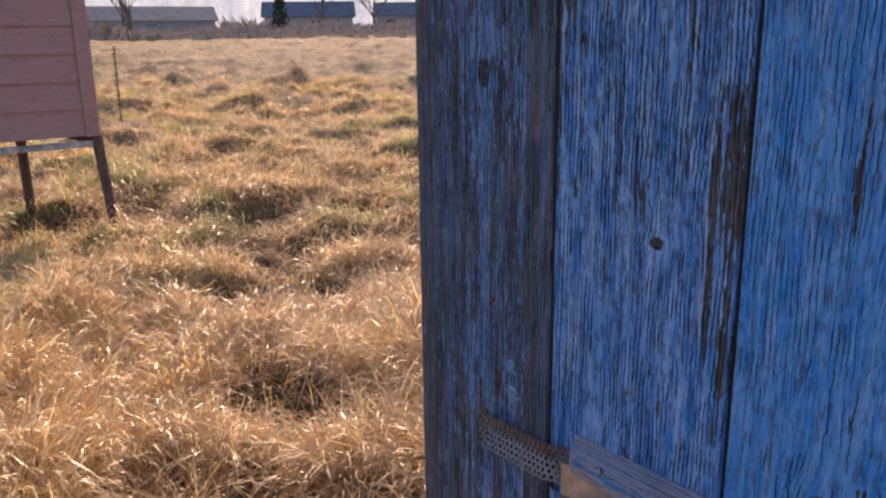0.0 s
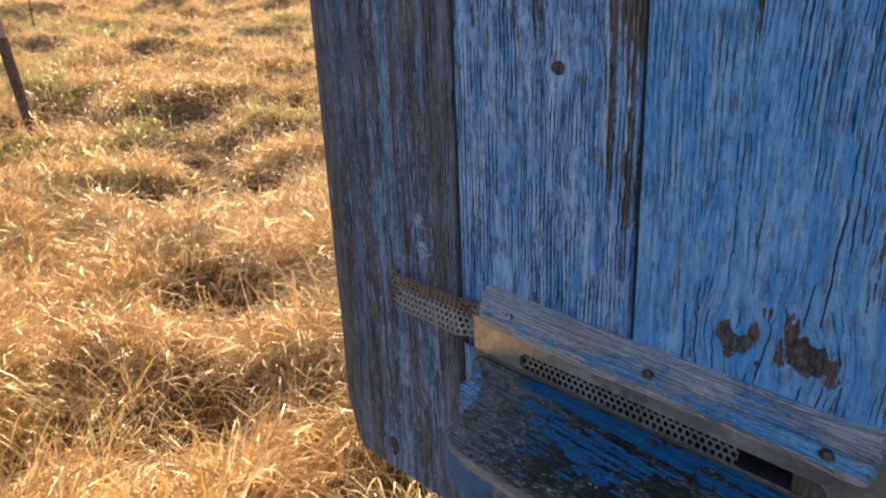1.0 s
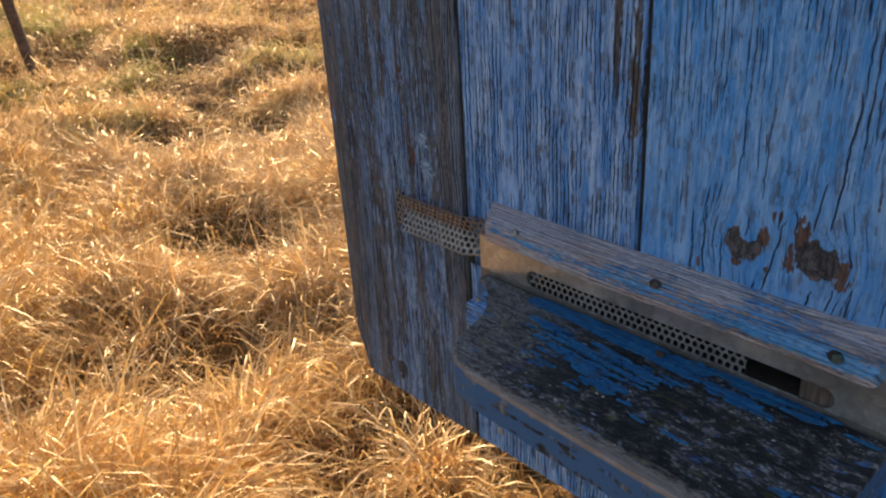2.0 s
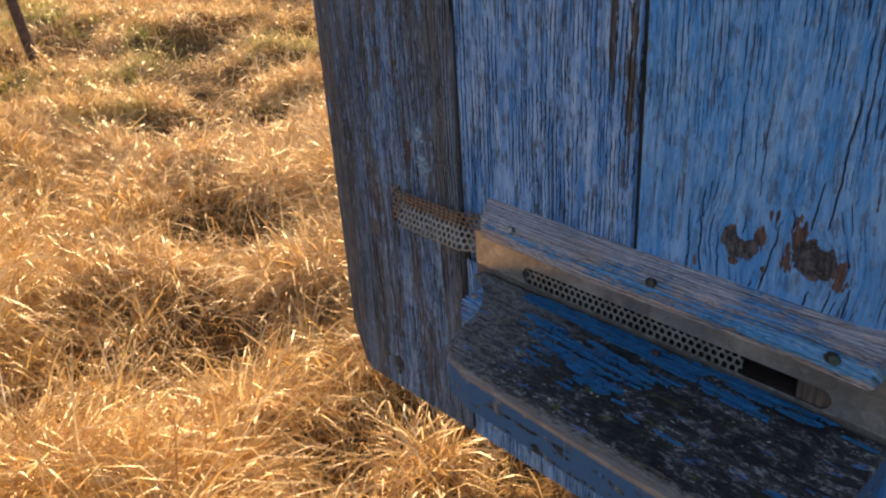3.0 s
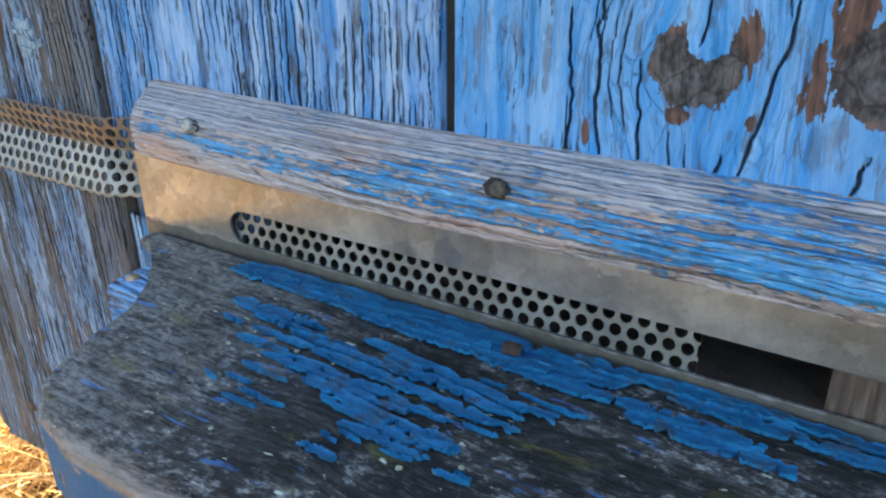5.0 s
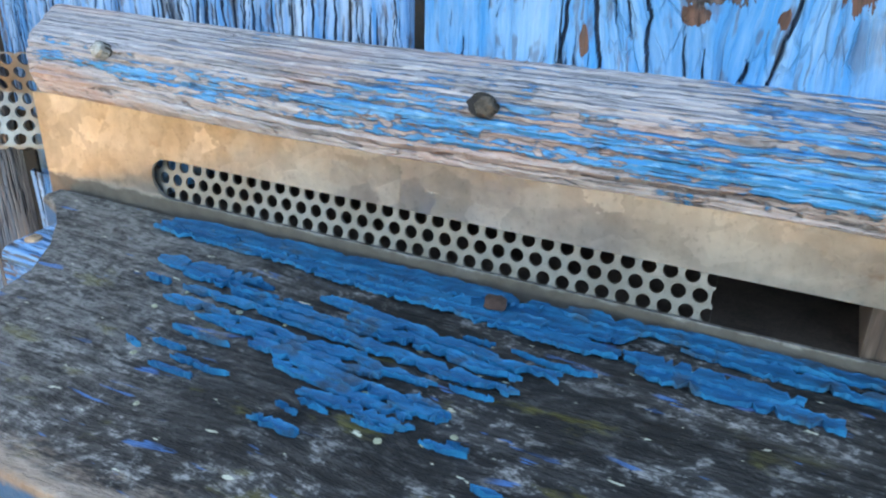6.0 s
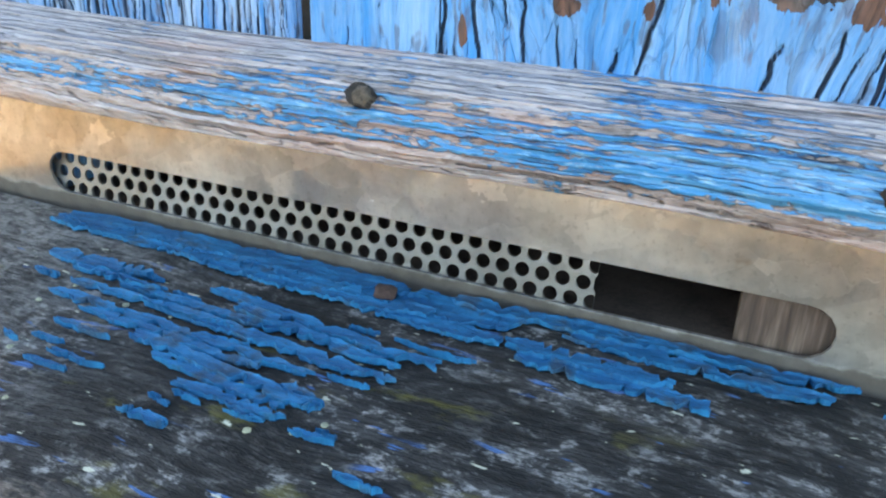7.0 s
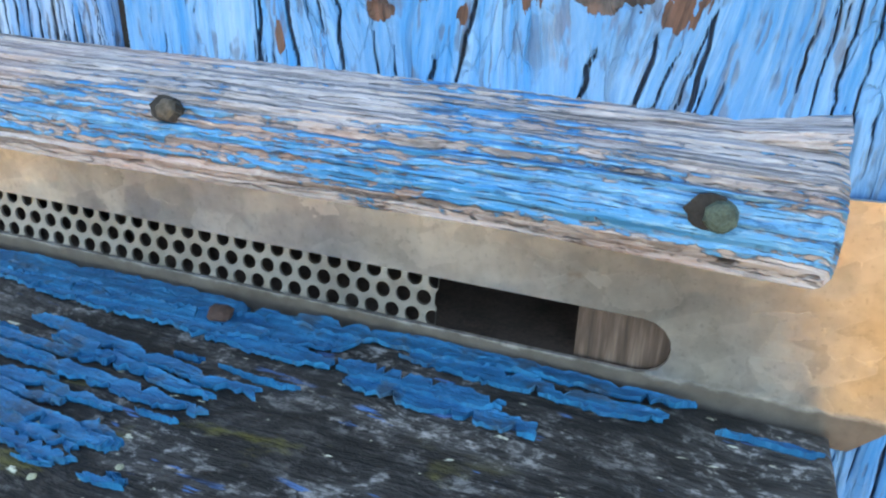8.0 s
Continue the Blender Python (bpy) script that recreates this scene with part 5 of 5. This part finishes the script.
def evergreen(at, height, seed):
    rng = random.Random(seed)
    t = thing("evergreen_tree", "dark narrow evergreen at the field's edge", "tree", "far trees", at=at)
    part("trunk", rod((0, 0, -0.2), (0, 0, height * 0.5), 0.10, 0.05), bark_mat, t)
    bm = bmesh.new()
    for _ in range(900):
        z = rng.uniform(0.12, 1.0)
        r = 0.24 * height * (1.05 - z) ** 0.6 * math.sqrt(rng.random()) * rng.uniform(0.7, 1.15)
        a = rng.uniform(0, 6.28)
        c = Vector((r * math.cos(a), r * math.sin(a), z * height))
        e = [Vector((rng.gauss(0, 1), rng.gauss(0, 1), rng.gauss(0, 1))).normalized() * height * 0.045 for _ in range(2)]
        bm.faces.new([bm.verts.new(c + o) for o in (e[0], e[1], -e[0] * 0.8, -e[1] * 0.6)])
    part("crown", bm, leaf_mat, t)


def far_house(at, turn, width, depth, wall, rise, roof, label):
    h = thing("house", label, "house", "far houses", at=at)
    h.rotation_euler = (0, 0, turn)
    part("wall", box(-width / 2, width / 2, -depth / 2, depth / 2, -0.5, wall), house_mat, h)
    bm = bmesh.new()
    o, k = 0.35, depth / 2 + 0.35
    pts = [(-k, wall - 0.1), (k, wall - 0.1), (0, wall + rise)]
    a = [bm.verts.new((-width / 2 - o, y, z)) for y, z in pts]
    b = [bm.verts.new((width / 2 + o, y, z)) for y, z in pts]
    bm.faces.new(a)
    bm.faces.new(b)
    for i in range(3):
        bm.faces.new((a[i], a[(i + 1) % 3], b[(i + 1) % 3], b[i]))
    part("roof", bm, roof, h)
    for i in range(max(2, int(width / 4))):
        x = -width / 2 + 1.6 + i * 3.6
        if x < width / 2 - 1:
            part("window", box(x - 0.5, x + 0.5, -depth / 2 - 0.03, -depth / 2 + 0.02, 0.9, wall - 0.5), pane_mat, h)


far_house((-92, 25.0, 1.75), radians(72), 26, 8, 1.5, 1.5, roof_mat, "long low house with a dark slate roof")
far_house((-78, 44.0, 1.75), radians(60), 9, 6, 1.7, 1.5, blue_roof_mat, "small house with a blue roof")
far_house((-74, 56.0, 1.75), radians(55), 10, 6, 1.8, 1.4, blue_roof_mat, "low shed with a blue-grey roof")
bare_tree((-52, 16.6, 1.25), 4.6, 3)
bare_tree((-60, 35.0, 1.5), 4.0, 4)
bare_tree((-56, 37.5, 1.5), 3.6, 8)
bare_tree((-70, 22.0, 1.55), 4.2, 9)
evergreen((-55.1, 28.6, 1.45), 3.0, 6)


def hedge():
    """Dry weeds and scrub along the far edge of the meadow."""
    rng = random.Random(21)
    bm = bmesh.new()
    for _ in range(16000):
        a = radians(rng.uniform(132, 182))
        r = rng.uniform(38, 60)
        x, y = r * math.cos(a), r * math.sin(a)
        h = (0.22 + 1.3 * float(field(x, y, 4.0, 4)) ** 3) * rng.uniform(0.4, 1.0)
        s = rng.uniform(0.03, 0.10)
        d = Vector((rng.gauss(0, 0.55), rng.gauss(0, 0.55), 1)) * h
        side = Vector((-math.sin(a), math.cos(a), 0)) * s
        p = Vector((x, y, float(far_rise(r)) - 0.15))
        bm.faces.new([bm.verts.new(q) for q in (p - side * 0.5, p + side * 0.5, p + side + d * 0.7, p + d, p - side + d * 0.6)])
    me = mesh_of(bm, "scrub", scrub_mat)
    tagged(new("scrub", me), "brown dry scrub along the meadow's far edge", "scrub", kind="stuff")


hedge()


def haze_backdrop():
    """Pale glowing backdrop behind the houses; stands in for haze, woods and low hills."""
    n = Nodes("painted_haze")
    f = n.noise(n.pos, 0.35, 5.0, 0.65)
    # haze is put into the pale colour and a weak glow
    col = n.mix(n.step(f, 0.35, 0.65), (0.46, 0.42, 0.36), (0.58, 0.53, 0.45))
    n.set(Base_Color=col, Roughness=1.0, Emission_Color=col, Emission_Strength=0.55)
    turns = np.radians(np.linspace(100, 215, 1500))
    rad = 260 + 30 * field(turns * 40, turns * 0, 1.0, 2)
    top = 19.0 + 4.0 * field(turns * 30, turns * 0, 1.0, 3) + 2.6 * field(turns * 160, turns * 0, 1.0, 4) + 1.4 * field(turns * 700, turns * 0, 1.0, 1)
    low = [(float(q * math.cos(a)), float(q * math.sin(a)), -2.0) for a, q in zip(turns, rad)]
    high = [(float(q * math.cos(a)), float(q * math.sin(a)), float(h)) for a, q, h in zip(turns, rad, top)]
    back = [(x * 1.08, y * 1.08, -2.0) for x, y, z in low]
    k = len(low)
    faces = [(i, i + 1, k + i + 1, k + i) for i in range(k - 1)] + [(k + i, k + i + 1, 2 * k + i + 1, 2 * k + i) for i in range(k - 1)]
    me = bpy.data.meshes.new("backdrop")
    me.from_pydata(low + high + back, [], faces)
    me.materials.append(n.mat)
    tagged(new("backdrop", me), "pale glowing backdrop of distant woods with haze painted in", "woods", kind="structure")


haze_backdrop()
stake = thing("stake", "thin rusty stake in the meadow", "stake", at=(-7.4, 1.95, 0.05))
part("rod", rod((0, 0, -0.15), (0.02, 0, 0.62), 0.007, 0.006), iron_mat, stake)
for k in range(6):
    part("burr", rod((0.004, -0.016, 0.10 + 0.09 * k), (0.004, 0.016, 0.11 + 0.09 * k), 0.009, 0.006), iron_mat, stake)
